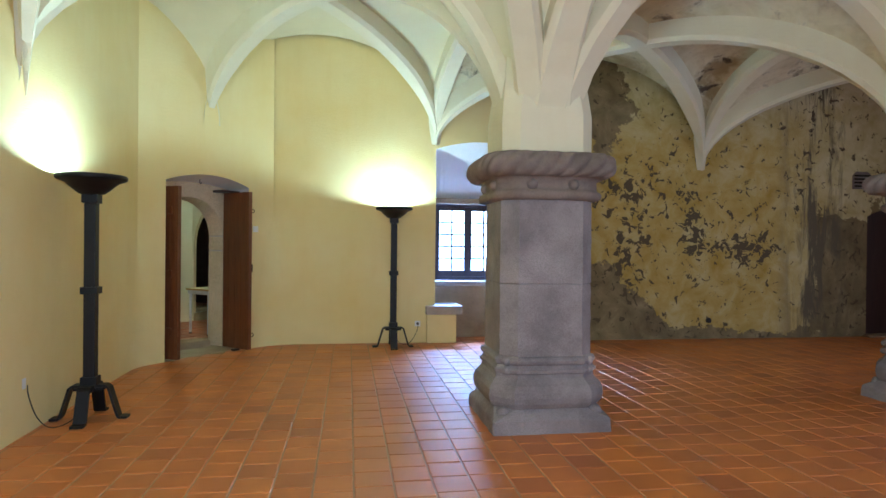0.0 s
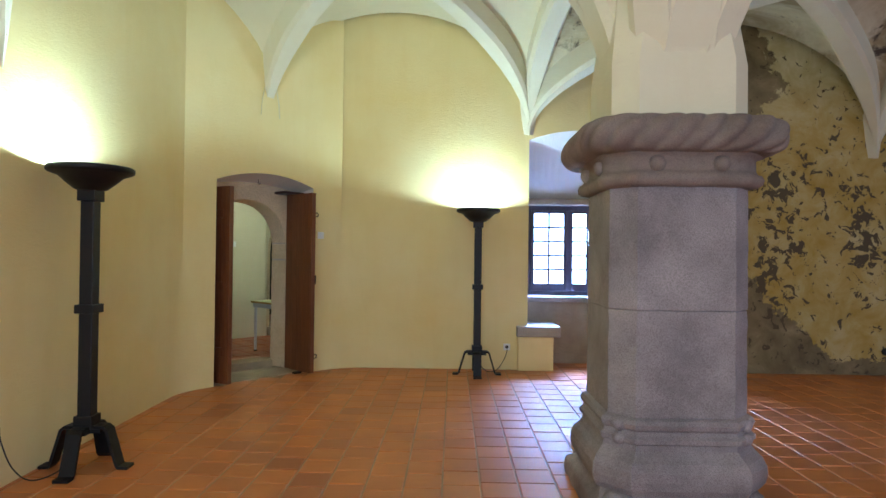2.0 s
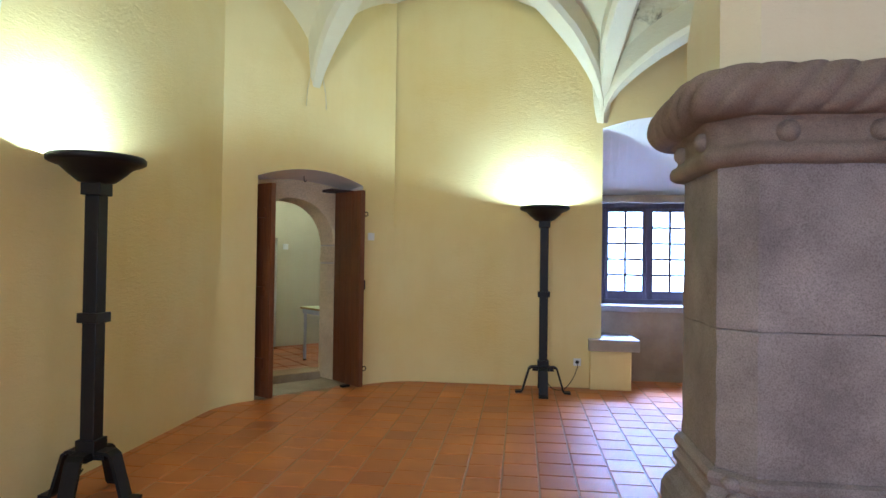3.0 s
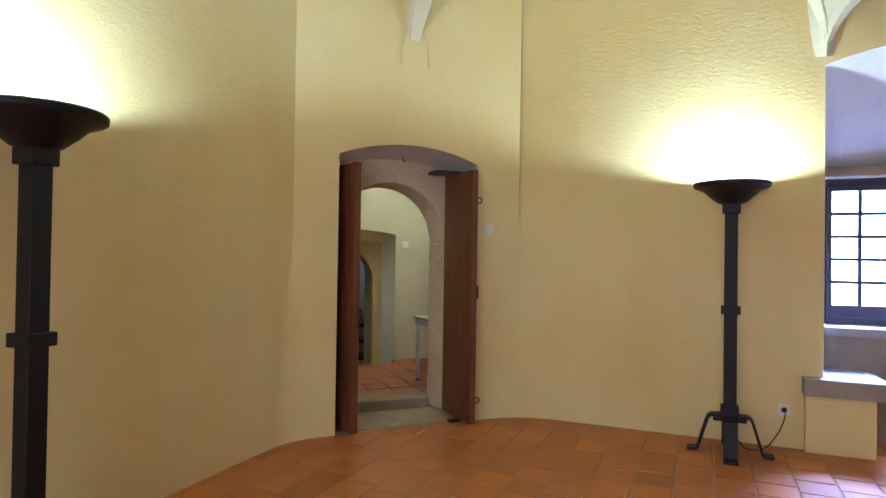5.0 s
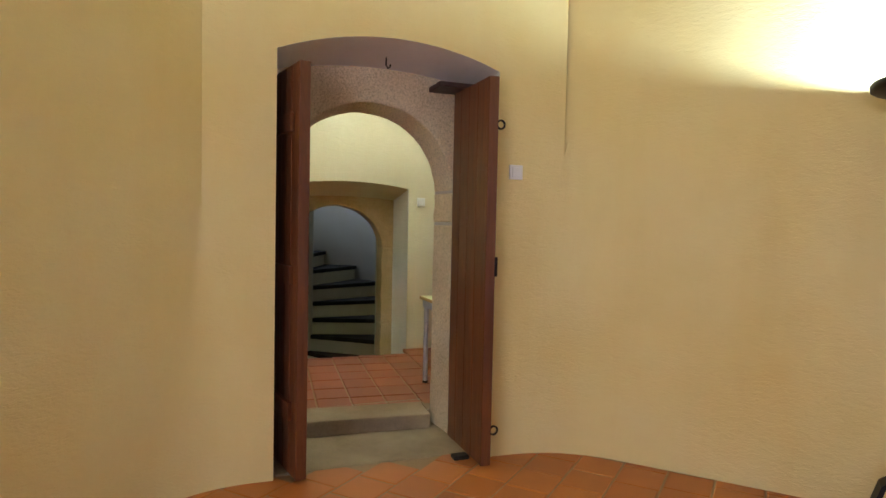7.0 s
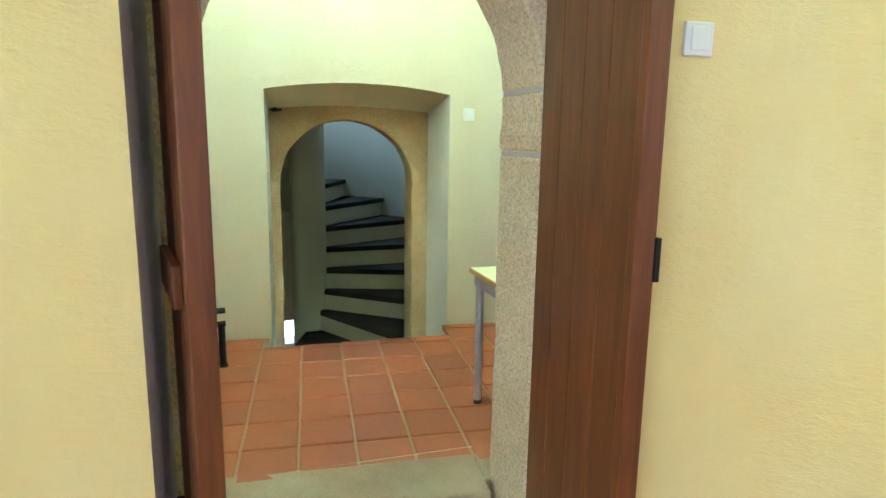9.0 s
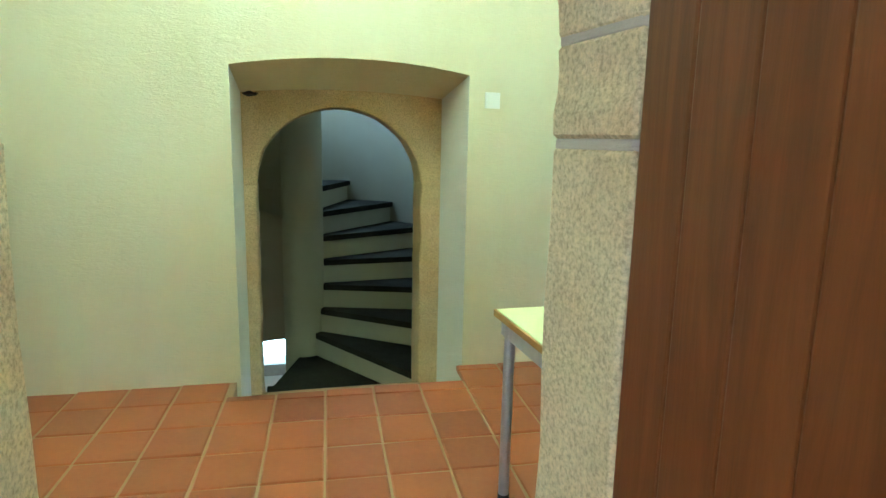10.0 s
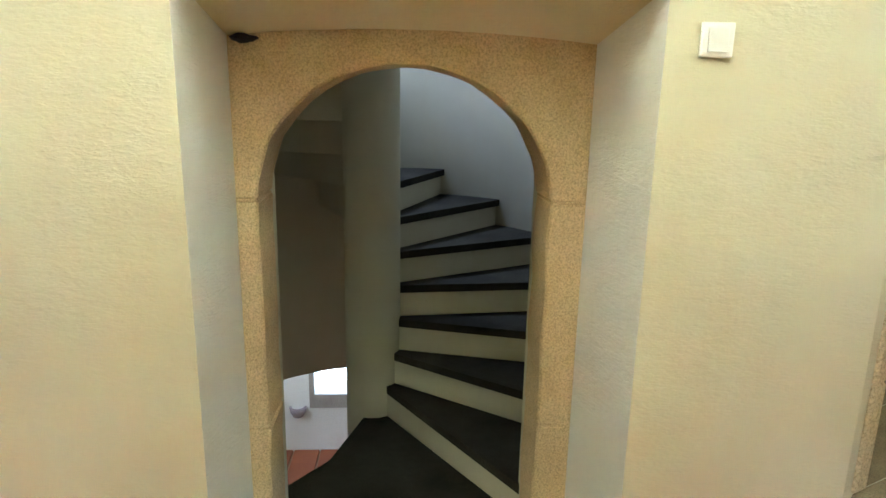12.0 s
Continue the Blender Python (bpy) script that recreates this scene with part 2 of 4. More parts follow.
M_IRON = iron("black_wrought_iron", (0.012, 0.012, 0.013), 0.5)
M_STEEL = iron("grey_painted_steel", (0.42, 0.42, 0.48), 0.4)
M_PLASTIC, *_ = material("white_plastic", (0.80, 0.80, 0.82), 0.3)
M_BLACK, *_ = material("black_rubber", (0.015, 0.015, 0.015), 0.6)
M_TABLETOP = plaster("pale_laminate", (0.72, 0.76, 0.44), (0.70, 0.74, 0.42), 0.4, 0.02)
M_TABLEEDGE = wood("table_edge_wood", (0.45, 0.27, 0.08), (0.34, 0.19, 0.05), 0)
M_STAINED = plaster("stained_soffit", (0.74, 0.66, 0.46), (0.58, 0.48, 0.29), relief=0.3)
# Near-black base colour stands in for missing light in the passage and niche hole.
M_DARK = plaster("shade_dark_plaster", (0.045, 0.038, 0.032), (0.025, 0.02, 0.017))


def glow(name, colour, strength):
    m = bpy.data.materials.new(name)
    m.use_nodes = True
    n, k = m.node_tree.nodes, m.node_tree.links
    n.remove(n["Principled BSDF"])
    e = n.new("ShaderNodeEmission")
    e.inputs[0].default_value, e.inputs[1].default_value = (*colour, 1), strength
    k.new(e.outputs[0], n["Material Output"].inputs[0])
    return m


M_SKY = glow("bright_overcast_sky", (0.45, 0.60, 1.0), 7.0)
M_SKY2 = glow("pale_overcast_sky", (0.62, 0.80, 1.0), 3.0)


def glass_mat():
    m, n, k, p = material("window_glass", (0.95, 0.97, 1.0), 0.05)
    p.inputs["Transmission Weight"].default_value = 1.0
    p.inputs["IOR"].default_value = 1.05
    return m


M_GLASS = glass_mat()


# ---- mesh helpers ----
def part(name, bm, mat, parent=None, label="", smooth=False, m=None):
    me = bpy.data.meshes.new(name)
    bmesh.ops.recalc_face_normals(bm, faces=bm.faces)
    if smooth:
        for f in bm.faces:
            f.smooth = True
    bm.to_mesh(me)
    bm.free()
    me.materials.append(mat)
    ob = new(name, me)
    if m is not None:
        ob.matrix_world = m
    if parent is not None:
        ob.parent = parent
    if label:
        ob["label"] = label
    return ob


def setting(name, bm, mat, label, smooth=False, category=""):
    return tagged(part(name, bm, mat, None, "", smooth), label, category or name.split("_")[0], kind="structure")


def thing(name, m, label, category, group="", kind=""):
    ob = new(name)
    ob.matrix_world = m
    ob.empty_display_size = 0.1
    return tagged(ob, label, category, group, kind)


def box(bm, lo, hi, bevel=0.0, m=None):
    c = [(a + b) / 2 for a, b in zip(lo, hi)]
    s = [b - a for a, b in zip(lo, hi)]
    mat = Matrix.Translation(c) @ Matrix.Diagonal((*s, 1))
    if m is not None:
        mat = m @ mat
    r = bmesh.ops.create_cube(bm, size=1, matrix=mat)
    if bevel:
        edges = list({e for v in r["verts"] for e in v.link_edges})
        bmesh.ops.bevel(bm, geom=edges, offset=bevel, segments=2, affect="EDGES", profile=0.6)
    return bm


def boxes(*args, bevel=0.0, m=None):
    bm = bmesh.new()
    for lo, hi in args:
        box(bm, lo, hi, bevel, m)
    return bm


def lathe(profile, steps=32, m=None):
    bm = bmesh.new()
    rings = []
    for r, z in profile:
        rings.append([bm.verts.new((r * math.cos(2 * math.pi * i / steps), r * math.sin(2 * math.pi * i / steps), z)) for i in range(steps)])
    for a, b in zip(rings, rings[1:]):
        for i in range(steps):
            bm.faces.new((a[i], a[(i + 1) % steps], b[(i + 1) % steps], b[i]))
    for ring in (rings[0], rings[-1]):
        bm.faces.new(ring)
    if m is not None:
        bm.transform(m)
    return bm


def tube(points, r, steps=8):
    bm = bmesh.new()
    pts = [Vector(p) for p in points]
    rings = []
    for i, p in enumerate(pts):
        d = (pts[min(i + 1, len(pts) - 1)] - pts[max(i - 1, 0)]).normalized()
        q = d.to_track_quat("Z", "Y")
        rings.append([bm.verts.new(p + q @ Vector((r * math.cos(2 * math.pi * j / steps), r * math.sin(2 * math.pi * j / steps), 0))) for j in range(steps)])
    for a, b in zip(rings, rings[1:]):
        for i in range(steps):
            bm.faces.new((a[i], a[(i + 1) % steps], b[(i + 1) % steps], b[i]))
    bm.faces.new(rings[0])
    bm.faces.new(rings[-1])
    return bm


def sweep_bar(points, w, h, side):
    """A flat bar along points; side is the bar's width direction."""
    bm = bmesh.new()
    pts = [Vector(p) for p in points]
    side = Vector(side).normalized()
    rings = []
    for i, p in enumerate(pts):
        d = (pts[min(i + 1, len(pts) - 1)] - pts[max(i - 1, 0)]).normalized()
        up = side.cross(d).normalized()
        rings.append([bm.verts.new(p + side * sx * w / 2 + up * sz * h / 2) for sx, sz in ((-1, -1), (1, -1), (1, 1), (-1, 1))])
    for a, b in zip(rings, rings[1:]):
        for i in range(4):
            bm.faces.new((a[i], a[(i + 1) % 4], b[(i + 1) % 4], b[i]))
    bm.faces.new(rings[0])
    bm.faces.new(rings[-1])
    return bm


def quad(bm, *pts):
    return bm.faces.new([bm.verts.new(p) for p in pts])


def arch_outline(x0, x1, zb, zs, rise, n=14):
    """Left foot, left spring, arch, right spring, right foot."""
    c, r = (x0 + x1) / 2, (x1 - x0) / 2
    out = [(x0, zb)]
    if rise < r * 0.75:
        R = (r * r + rise * rise) / (2 * rise)
        half = math.asin(r / R)
        for i in range(n + 1):
            t = -half + 2 * half * i / n
            out.append((c + R * math.sin(t), zs + rise - R + R * math.cos(t)))
    else:
        for i in range(n + 1):
            t = math.pi * (1 - i / n)
            out.append((c + r * math.cos(t), zs + rise * math.sin(t)))
    out.append((x1, zb))
    return out


def face_round(bm, M, x0, x1, z0, z1, y, out):
    """A wall face at depth y with an opening of that outline left free."""
    P = lambda x, z: M @ Vector((x, y, z))
    a0, a1, zb = out[0][0], out[-1][0], out[0][1]
    if a0 > x0:
        quad(bm, P(x0, z0), P(a0, z0), P(a0, z1), P(x0, z1))
    if x1 > a1:
        quad(bm, P(a1, z0), P(x1, z0), P(x1, z1), P(a1, z1))
    arc = out[1:-1]
    for (xa, za), (xb, zb2) in zip(arc, arc[1:]):
        quad(bm, P(xa, za), P(xb, zb2), P(xb, z1), P(xa, z1))
    if zb > z0:
        quad(bm, P(a0, z0), P(a1, z0), P(a1, zb), P(a0, zb))


def reveal(bm, M, o1, y1, o2, y2, floor=False):
    pts = list(zip(o1, o2))
    for (p, q), (r, s) in zip(pts, pts[1:]):
        quad(bm, M @ Vector((p[0], y1, p[1])), M @ Vector((r[0], y1, r[1])), M @ Vector((s[0], y2, s[1])), M @ Vector((q[0], y2, q[1])))
    if floor:
        p, q = pts[0]
        r, s = pts[-1]
        quad(bm, M @ Vector((p[0], y1, p[1])), M @ Vector((r[0], y1, r[1])), M @ Vector((s[0], y2, s[1])), M @ Vector((q[0], y2, q[1])))


def lining(M, o1, y1, o2, y2):
    bm = bmesh.new()
    reveal(bm, M, o1, y1, o2, y2)
    bmesh.ops.remove_doubles(bm, verts=bm.verts, dist=0.0005)
    return bm


def pierced_wall(M, x0, x1, z0, z1, y1, y2, o1, o2, floor=False, lined=False):
    bm = bmesh.new()
    face_round(bm, M, x0, x1, z0, z1, y1, o1)
    face_round(bm, M, x0, x1, z0, z1, y2, o2)
    if not lined:
        reveal(bm, M, o1, y1, o2, y2, floor)
    bmesh.ops.remove_doubles(bm, verts=bm.verts, dist=0.0005)
    return bm


def wall_slab(pts, z0, z1, thick):
    """A wall along two plan points, thickness to the left of the way."""
    (ax, ay), (bx, by) = pts
    d = Vector((bx - ax, by - ay, 0))
    m = pose(ax, ay, 0, 0, 0, math.degrees(math.atan2(d.y, d.x)))
    return box(bmesh.new(), (0, 0, z0), (d.length, thick, z1), 0, m)


def block(bm_pts, y0, y1, front=None):
    """A stone block from an outline in the wall plane, between two depths."""
    bm = bmesh.new()
    f = [bm.verts.new((x, y0, z)) for x, z in front or bm_pts]
    b = [bm.verts.new((x, y1, z)) for x, z in bm_pts]
    bm.faces.new(f)
    bm.faces.new(b[::-1])
    n = len(f)
    for i in range(n):
        bm.faces.new((f[i], f[(i + 1) % n], b[(i + 1) % n], b[i]))
    bmesh.ops.recalc_face_normals(bm, faces=bm.faces)
    bmesh.ops.bevel(bm, geom=list(bm.edges), offset=0.008, segments=1, affect="EDGES")
    return bm


block_outline = block
ID = Matrix.Identity(4)
WALL_Y = 8.12
TOP = 5.2

# ---- great hall: walls ----
setting("wall_west", wall_slab(((-3.60, -3.6), (-3.83, 6.80)), 0, TOP, 0.5), M_WALL, "cream plaster side wall of the vaulted hall")

ALC_F = arch_outline(0.005, 1.40, 0.0, 2.985, 0.13)
ALC_B = arch_outline(0.08, 1.28, 0.0, 2.26, 0.03)
setting("wall_north", pierced_wall(ID, -2.80, 1.60, 0, TOP, WALL_Y, 8.95, ALC_F, ALC_B, lined=True), M_WALL, "cream plaster wall with a deep window alcove")
D3W = arch_outline(7.56, 8.60, 0.03, 2.08, 0.14)
setting("wall_north_old", pierced_wall(ID, 1.60, 9.0, 0, TOP, WALL_Y, 8.7, D3W, D3W), M_PATINA, "old wall with peeling gold and grey plaster")
setting("wall_east", wall_slab(((9.0, 8.7), (9.0, -3.6)), 0, TOP, 0.4), M_PATINA, "plain end wall of the hall")
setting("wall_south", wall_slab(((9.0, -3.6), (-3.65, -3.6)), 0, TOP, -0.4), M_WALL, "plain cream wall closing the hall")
DOORWALL = DOOR @ pose(0, -0.07, 0, 0, 0, -2.2)  # the plastered face leans a little into the hall
D1_F = arch_outline(-0.66, 0.598, 0.0, 2.285, 0.12)
D1_B = arch_outline(-0.68, 0.62, 0.0, 2.24, 0.05)
setting("wall_corner", pierced_wall(DOORWALL, -1.06, 1.04, 0, TOP, 0.0, 0.58, D1_F, D1_B, lined=True), M_WALL, "chamfered cream plaster wall with an arched doorway")
setting("alcove_lining", lining(ID, ALC_F, WALL_Y, ALC_B, 8.95), M_WHITE, "white plaster lining of the window alcove", category="wall")
setting("doorway_lining", lining(DOORWALL, D1_F, 0.0, D1_B, 0.58), M_WHITE, "greyish white plaster lining of the doorway", category="wall")


def coved_corner(corner, a, b, r, top, label):
    """Soft plaster filling where two walls meet; it thins out upwards."""
    c, a, b = Vector(corner), Vector(a).normalized(), Vector(b).normalized()
    bm = bmesh.new()
    rows = []
    for i in range(13):
        z = top * i / 12
        k = r * (1 - (i / 12) ** 1.6) + 0.004
        p, q = c + a * k, c + b * k
        ring = []
        for j in range(9):
            t = j / 8
            w = p * (1 - t) ** 2 + c * 2 * t * (1 - t) + q * t * t
            ring.append(bm.verts.new((w.x, w.y, z)))
        rows.append(ring)
    for lo, hi in zip(rows, rows[1:]):
        for j in range(8):
            bm.faces.new((lo[j], lo[j + 1], hi[j + 1], hi[j]))
    return setting("wall_cove", bm, M_WALL, label, smooth=True, category="wall")


WA = math.radians(ANG - 2.2)
ALONG = Vector((math.cos(WA), math.sin(WA)))
ORIGIN = DOORWALL.translation.to_2d()
hit = ORIGIN + ALONG * ((WALL_Y - ORIGIN.y) / ALONG.y)
coved_corner(hit, -ALONG, (1, 0), 0.36, 1.9, "rounded plaster corner beside the doorway")
w0, wd = Vector((-3.60, -3.6)), Vector((-0.23, 10.4))
den = ALONG.x * wd.y - ALONG.y * wd.x
hit = ORIGIN + ALONG * (((w0 - ORIGIN).x * wd.y - (w0 - ORIGIN).y * wd.x) / den)
coved_corner(hit, ALONG, -wd, 0.26, 1.5, "rounded plaster corner beside the doorway")
# Unseen slab, added to keep sky light out above the single-sided vaults.
ob = setting("roof", boxes(((-8, -5, 5.2), (9.5, 15, 5.4))), M_VAULT, "unseen slab above the vaults that seals out sky light")

# ---- vaults ----
NODES = {
    "D": ((-3.14, 7.32), 2.88, -0.12), "F0": ((0.0, 8.07), 3.04, 0.0), "F1": ((4.43, 8.07), 2.78, 0.0), "F2": ((9.0, 8.07), 2.8, 0.0),
    "L0": ((-3.735, 3.84), 2.60, -0.06), "C1": ((0.31, 3.95), 2.20, 0.30), "C2": ((4.40, 3.85), 2.20, 0.30), "R0": ((9.0, 4.0), 2.6, 0.0),
    "B0": ((-3.6, -3.6), 2.6, 0.0), "B1": ((0.5, -3.6), 2.6, 0.0), "B2": ((4.5, -3.6), 2.6, 0.0), "B3": ((9.0, -3.6), 2.6, 0.0),
}
N = 14


def half(a, target, zt, ease=1.0):
    """Points of a quarter arch from node a to a crown point."""
    (x, y), z, r = NODES[a]
    p, q = Vector((x, y)), Vector(target)
    d = (q - p).normalized()
    p = p + d * r
    out = []
    for i in range(N + 1):
        t = math.pi / 2 * i / N
        s = 1 - math.cos(t)
        out.append(Vector((*(p + (q - p) * s), z + (zt - z) * math.sin(t) ** ease)))
    return out


def edge_arch(a, b, crown, via=None):
    (ax, ay), _, ra = NODES[a]
    (bx, by), _, rb = NODES[b]
    mid = ((ax + bx) / 2, (ay + by) / 2)
    h1, h2 = half(a, mid, crown), half(b, mid, crown)
    pts = h1 + h2[::-1][1:]
    if via:
        p, q, c = Vector((ax, ay)), Vector((bx, by)), Vector(via)
        l1, l2 = (c - p).length, (q - c).length
        for v in pts:
            f = (Vector(v.xy) - p).dot((q - p)) / (q - p).length_squared * (l1 + l2)
            xy = p + (c - p) * (f / l1) if f < l1 else c + (q - c) * ((f - l1) / l2)
            v.xy = xy
    return pts


def rib(points, taper=(False, False), w=0.26, h=0.34, low=0.0, foot=0.0):
    """A chamfered rib whose soffit follows the points."""
    bm = bmesh.new()
    rings = []
    d = (points[-1].xy - points[0].xy).normalized()
    side = Vector((-d.y, d.x, 0))
    prof = ((-w / 2, h), (-w / 2, 0.05), (-w / 2 + 0.04, 0.0), (w / 2 - 0.04, 0.0), (w / 2, 0.05), (w / 2, h))
    last = len(points) - 1
    for i, p in enumerate(points):
        g = min(1.0, 0.06 + 0.14 * i if taper[0] else 1.0, 0.06 + 0.14 * (last - i) if taper[1] else 1.0)
        for start, k in ((taper[0], i), (taper[1], last - i)):
            if not start:
                g *= 1 + foot * max(0.0, 1 - k / 8) ** 2
        t = (points[min(i + 1, len(points) - 1)] - points[max(i - 1, 0)]).normalized()
        up = t.cross(side)
        if up.length < 1e-4 or up.z < 0:
            up = -up
        up.normalize()
        rings.append([bm.verts.new(p + side * a * g + up * (b + low)) for a, b in prof])
    for a, b in zip(rings, rings[1:]):
        for i in range(len(prof) - 1):
            bm.faces.new((a[i], a[i + 1], b[i + 1], b[i]))
    bm.faces.new(rings[0])
    bm.faces.new(rings[-1])
    return bm


WEB = 0.20
BAYS = [
    ("D F0 C1 L0", (-1.70, 5.78), 4.22, {"D F0": (4.42, (-2.54, 8.08)), "F0 C1": (4.1, None), "C1 L0": (4.1, None), "L0 D": (4.42, (-3.80, 6.68))}, M_VAULT),
    ("F0 F1 C2 C1", (2.28, 5.98), 4.0, {"F0 F1": (4.33, None), "F1 C2": (4.1, None), "C2 C1": (4.1, None), "C1 F0": (4.1, None)}, M_STAINVAULT),
    ("F1 F2 R0 C2", (6.7, 6.0), 4.05, {"F1 F2": (4.33, None), "F2 R0": (4.2, None), "R0 C2": (4.1, None), "C2 F1": (4.1, None)}, M_STAINVAULT),
    ("L0 C1 B1 B0", (-1.65, 0.1), 4.3, {"L0 C1": (4.1, None), "C1 B1": (4.2, None), "B1 B0": (4.4, None), "B0 L0": (4.4, None)}, M_VAULT),
    ("C1 C2 B2 B1", (2.4, 0.1), 4.3, {"C1 C2": (4.1, None), "C2 B2": (4.2, None), "B2 B1": (4.4, None), "B1 C1": (4.2, None)}, M_VAULT),
    ("C2 R0 B3 B2", (6.7, 0.1), 4.3, {"C2 R0": (4.1, None), "R0 B3": (4.4, None), "B3 B2": (4.4, None), "B2 C2": (4.2, None)}, M_VAULT),
]
UPW = Vector((0, 0, WEB))
for corners, key, zk, edges, mat in BAYS:
    cs = corners.split()
    bm = bmesh.new()
    for i in range(4):
        a, b = cs[i], cs[(i + 1) % 4]
        crown, via = edges[a + " " + b]
        w = edge_arch(a, b, crown, via)
        d = half(a, key, zk) + half(b, key, zk)[::-1][1:]
        K = 8
        grid = [[bm.verts.new(p.lerp(q, j / K) + UPW + Vector((0, 0, 0.10 * math.sin(math.pi * j / K) * (math.sin(math.pi * ii / (2 * N)) ** 2)))) for j in range(K + 1)] for ii, (p, q) in enumerate(zip(w, d))]
        for r0, r1 in zip(grid, grid[1:]):
            for j in range(K):
                bm.faces.new((r0[j], r0[j + 1], r1[j + 1], r1[j]))
    bmesh.ops.remove_doubles(bm, verts=bm.verts, dist=0.002)
    setting("ceiling", bm, mat, "plastered vault web between ribs", smooth=True)
    for i in range(2):
        pts = half(cs[i], key, zk) + half(cs[i + 2], key, zk)[::-1][1:]
        setting("trim", rib(pts, (cs[i][0] in "DFL", cs[i + 2][0] in "DFL")), M_RIB, "limewashed diagonal vault rib", category="vault rib", smooth=False)
done = set()
for corners, key, zk, edges, mat in BAYS:
    for e, (crown, via) in edges.items():
        a, b = e.split()
        pair = tuple(sorted((a, b)))
        if pair in done or via or a[0] + b[0] in ("FF", "BB", "FR", "RB", "BL", "LD", "DF"):
            continue
        done.add(pair)
        setting("trim", rib(edge_arch(a, b, crown), (a[0] in "DFL", b[0] in "DFL"), foot=0.9), M_RIB, "limewashed transverse vault rib", category="vault rib")

# ---- columns ----


def cham_ring(h, c, z, n=1):
    """A square ring with cut corners."""
    return [(x, y, z) for x, y in ((h, -h + c), (h, h - c), (h - c, h), (-h + c, h), (-h, h - c), (-h, -h + c), (-h + c, -h), (h - c, -h))]


def loft(rings, caps=True):
    bm = bmesh.new()
    vs = [[bm.verts.new(p) for p in r] for r in rings]
    n = len(vs[0])
    for a, b in zip(vs, vs[1:]):
        for i in range(n):
            bm.faces.new((a[i], a[(i + 1) % n], b[(i + 1) % n], b[i]))
    if caps:
        bm.faces.new(vs[0])
        bm.faces.new(vs[-1])
    return bm


def rope_ring(z0, z1, r, twists=28, steps=256, rows=14):
    """The carved twisted rope of the capital, on a rounded square plan."""
    rings = []
    for j in range(rows + 1):
        f = j / rows
        t = math.pi * (f - 0.5)
        ring = []
        for i in range(steps):
            th = 2 * math.pi * i / steps
            c, s = math.cos(th), math.sin(th)
            sq = (abs(c) ** 5 + abs(s) ** 5) ** (-1 / 5)
            groove = abs(math.sin(twists / 2 * th - 5.4 * f)) ** 0.5
            rad = sq * (r - 0.085 + 0.085 * math.cos(t) - 0.042 * (1 - groove))
            ring.append((rad * c, rad * s, z0 + (z1 - z0) * (0.5 + 0.5 * math.sin(t))))
        rings.append(ring)
    return loft(rings)


def worn(bm, amount=0.006, seed=0.0):
    """Wears a cut stone: long edges broken up, arrises pushed in and out a little."""
    for length in (0.3, 0.14, 0.08):
        bmesh.ops.subdivide_edges(bm, edges=[e for e in bm.edges if e.calc_length() > length], cuts=1)
        bmesh.ops.triangulate(bm, faces=[f for f in bm.faces if len(f.verts) > 4])
    for v in bm.verts:
        q = v.co * 11.0 + Vector((seed, seed * 1.7, seed * 0.6))
        v.co += Vector((math.sin(q.y * 1.9 + q.z * 2.7) + 0.6 * math.sin(q.z * 5.3 + q.x * 3.1), math.sin(q.x * 2.1 + q.z * 3.3) + 0.6 * math.sin(q.z * 4.7 + q.y * 2.9), 0.7 * math.sin(q.x * 2.3 + q.y * 1.7))) * amount * 0.6
    return bm


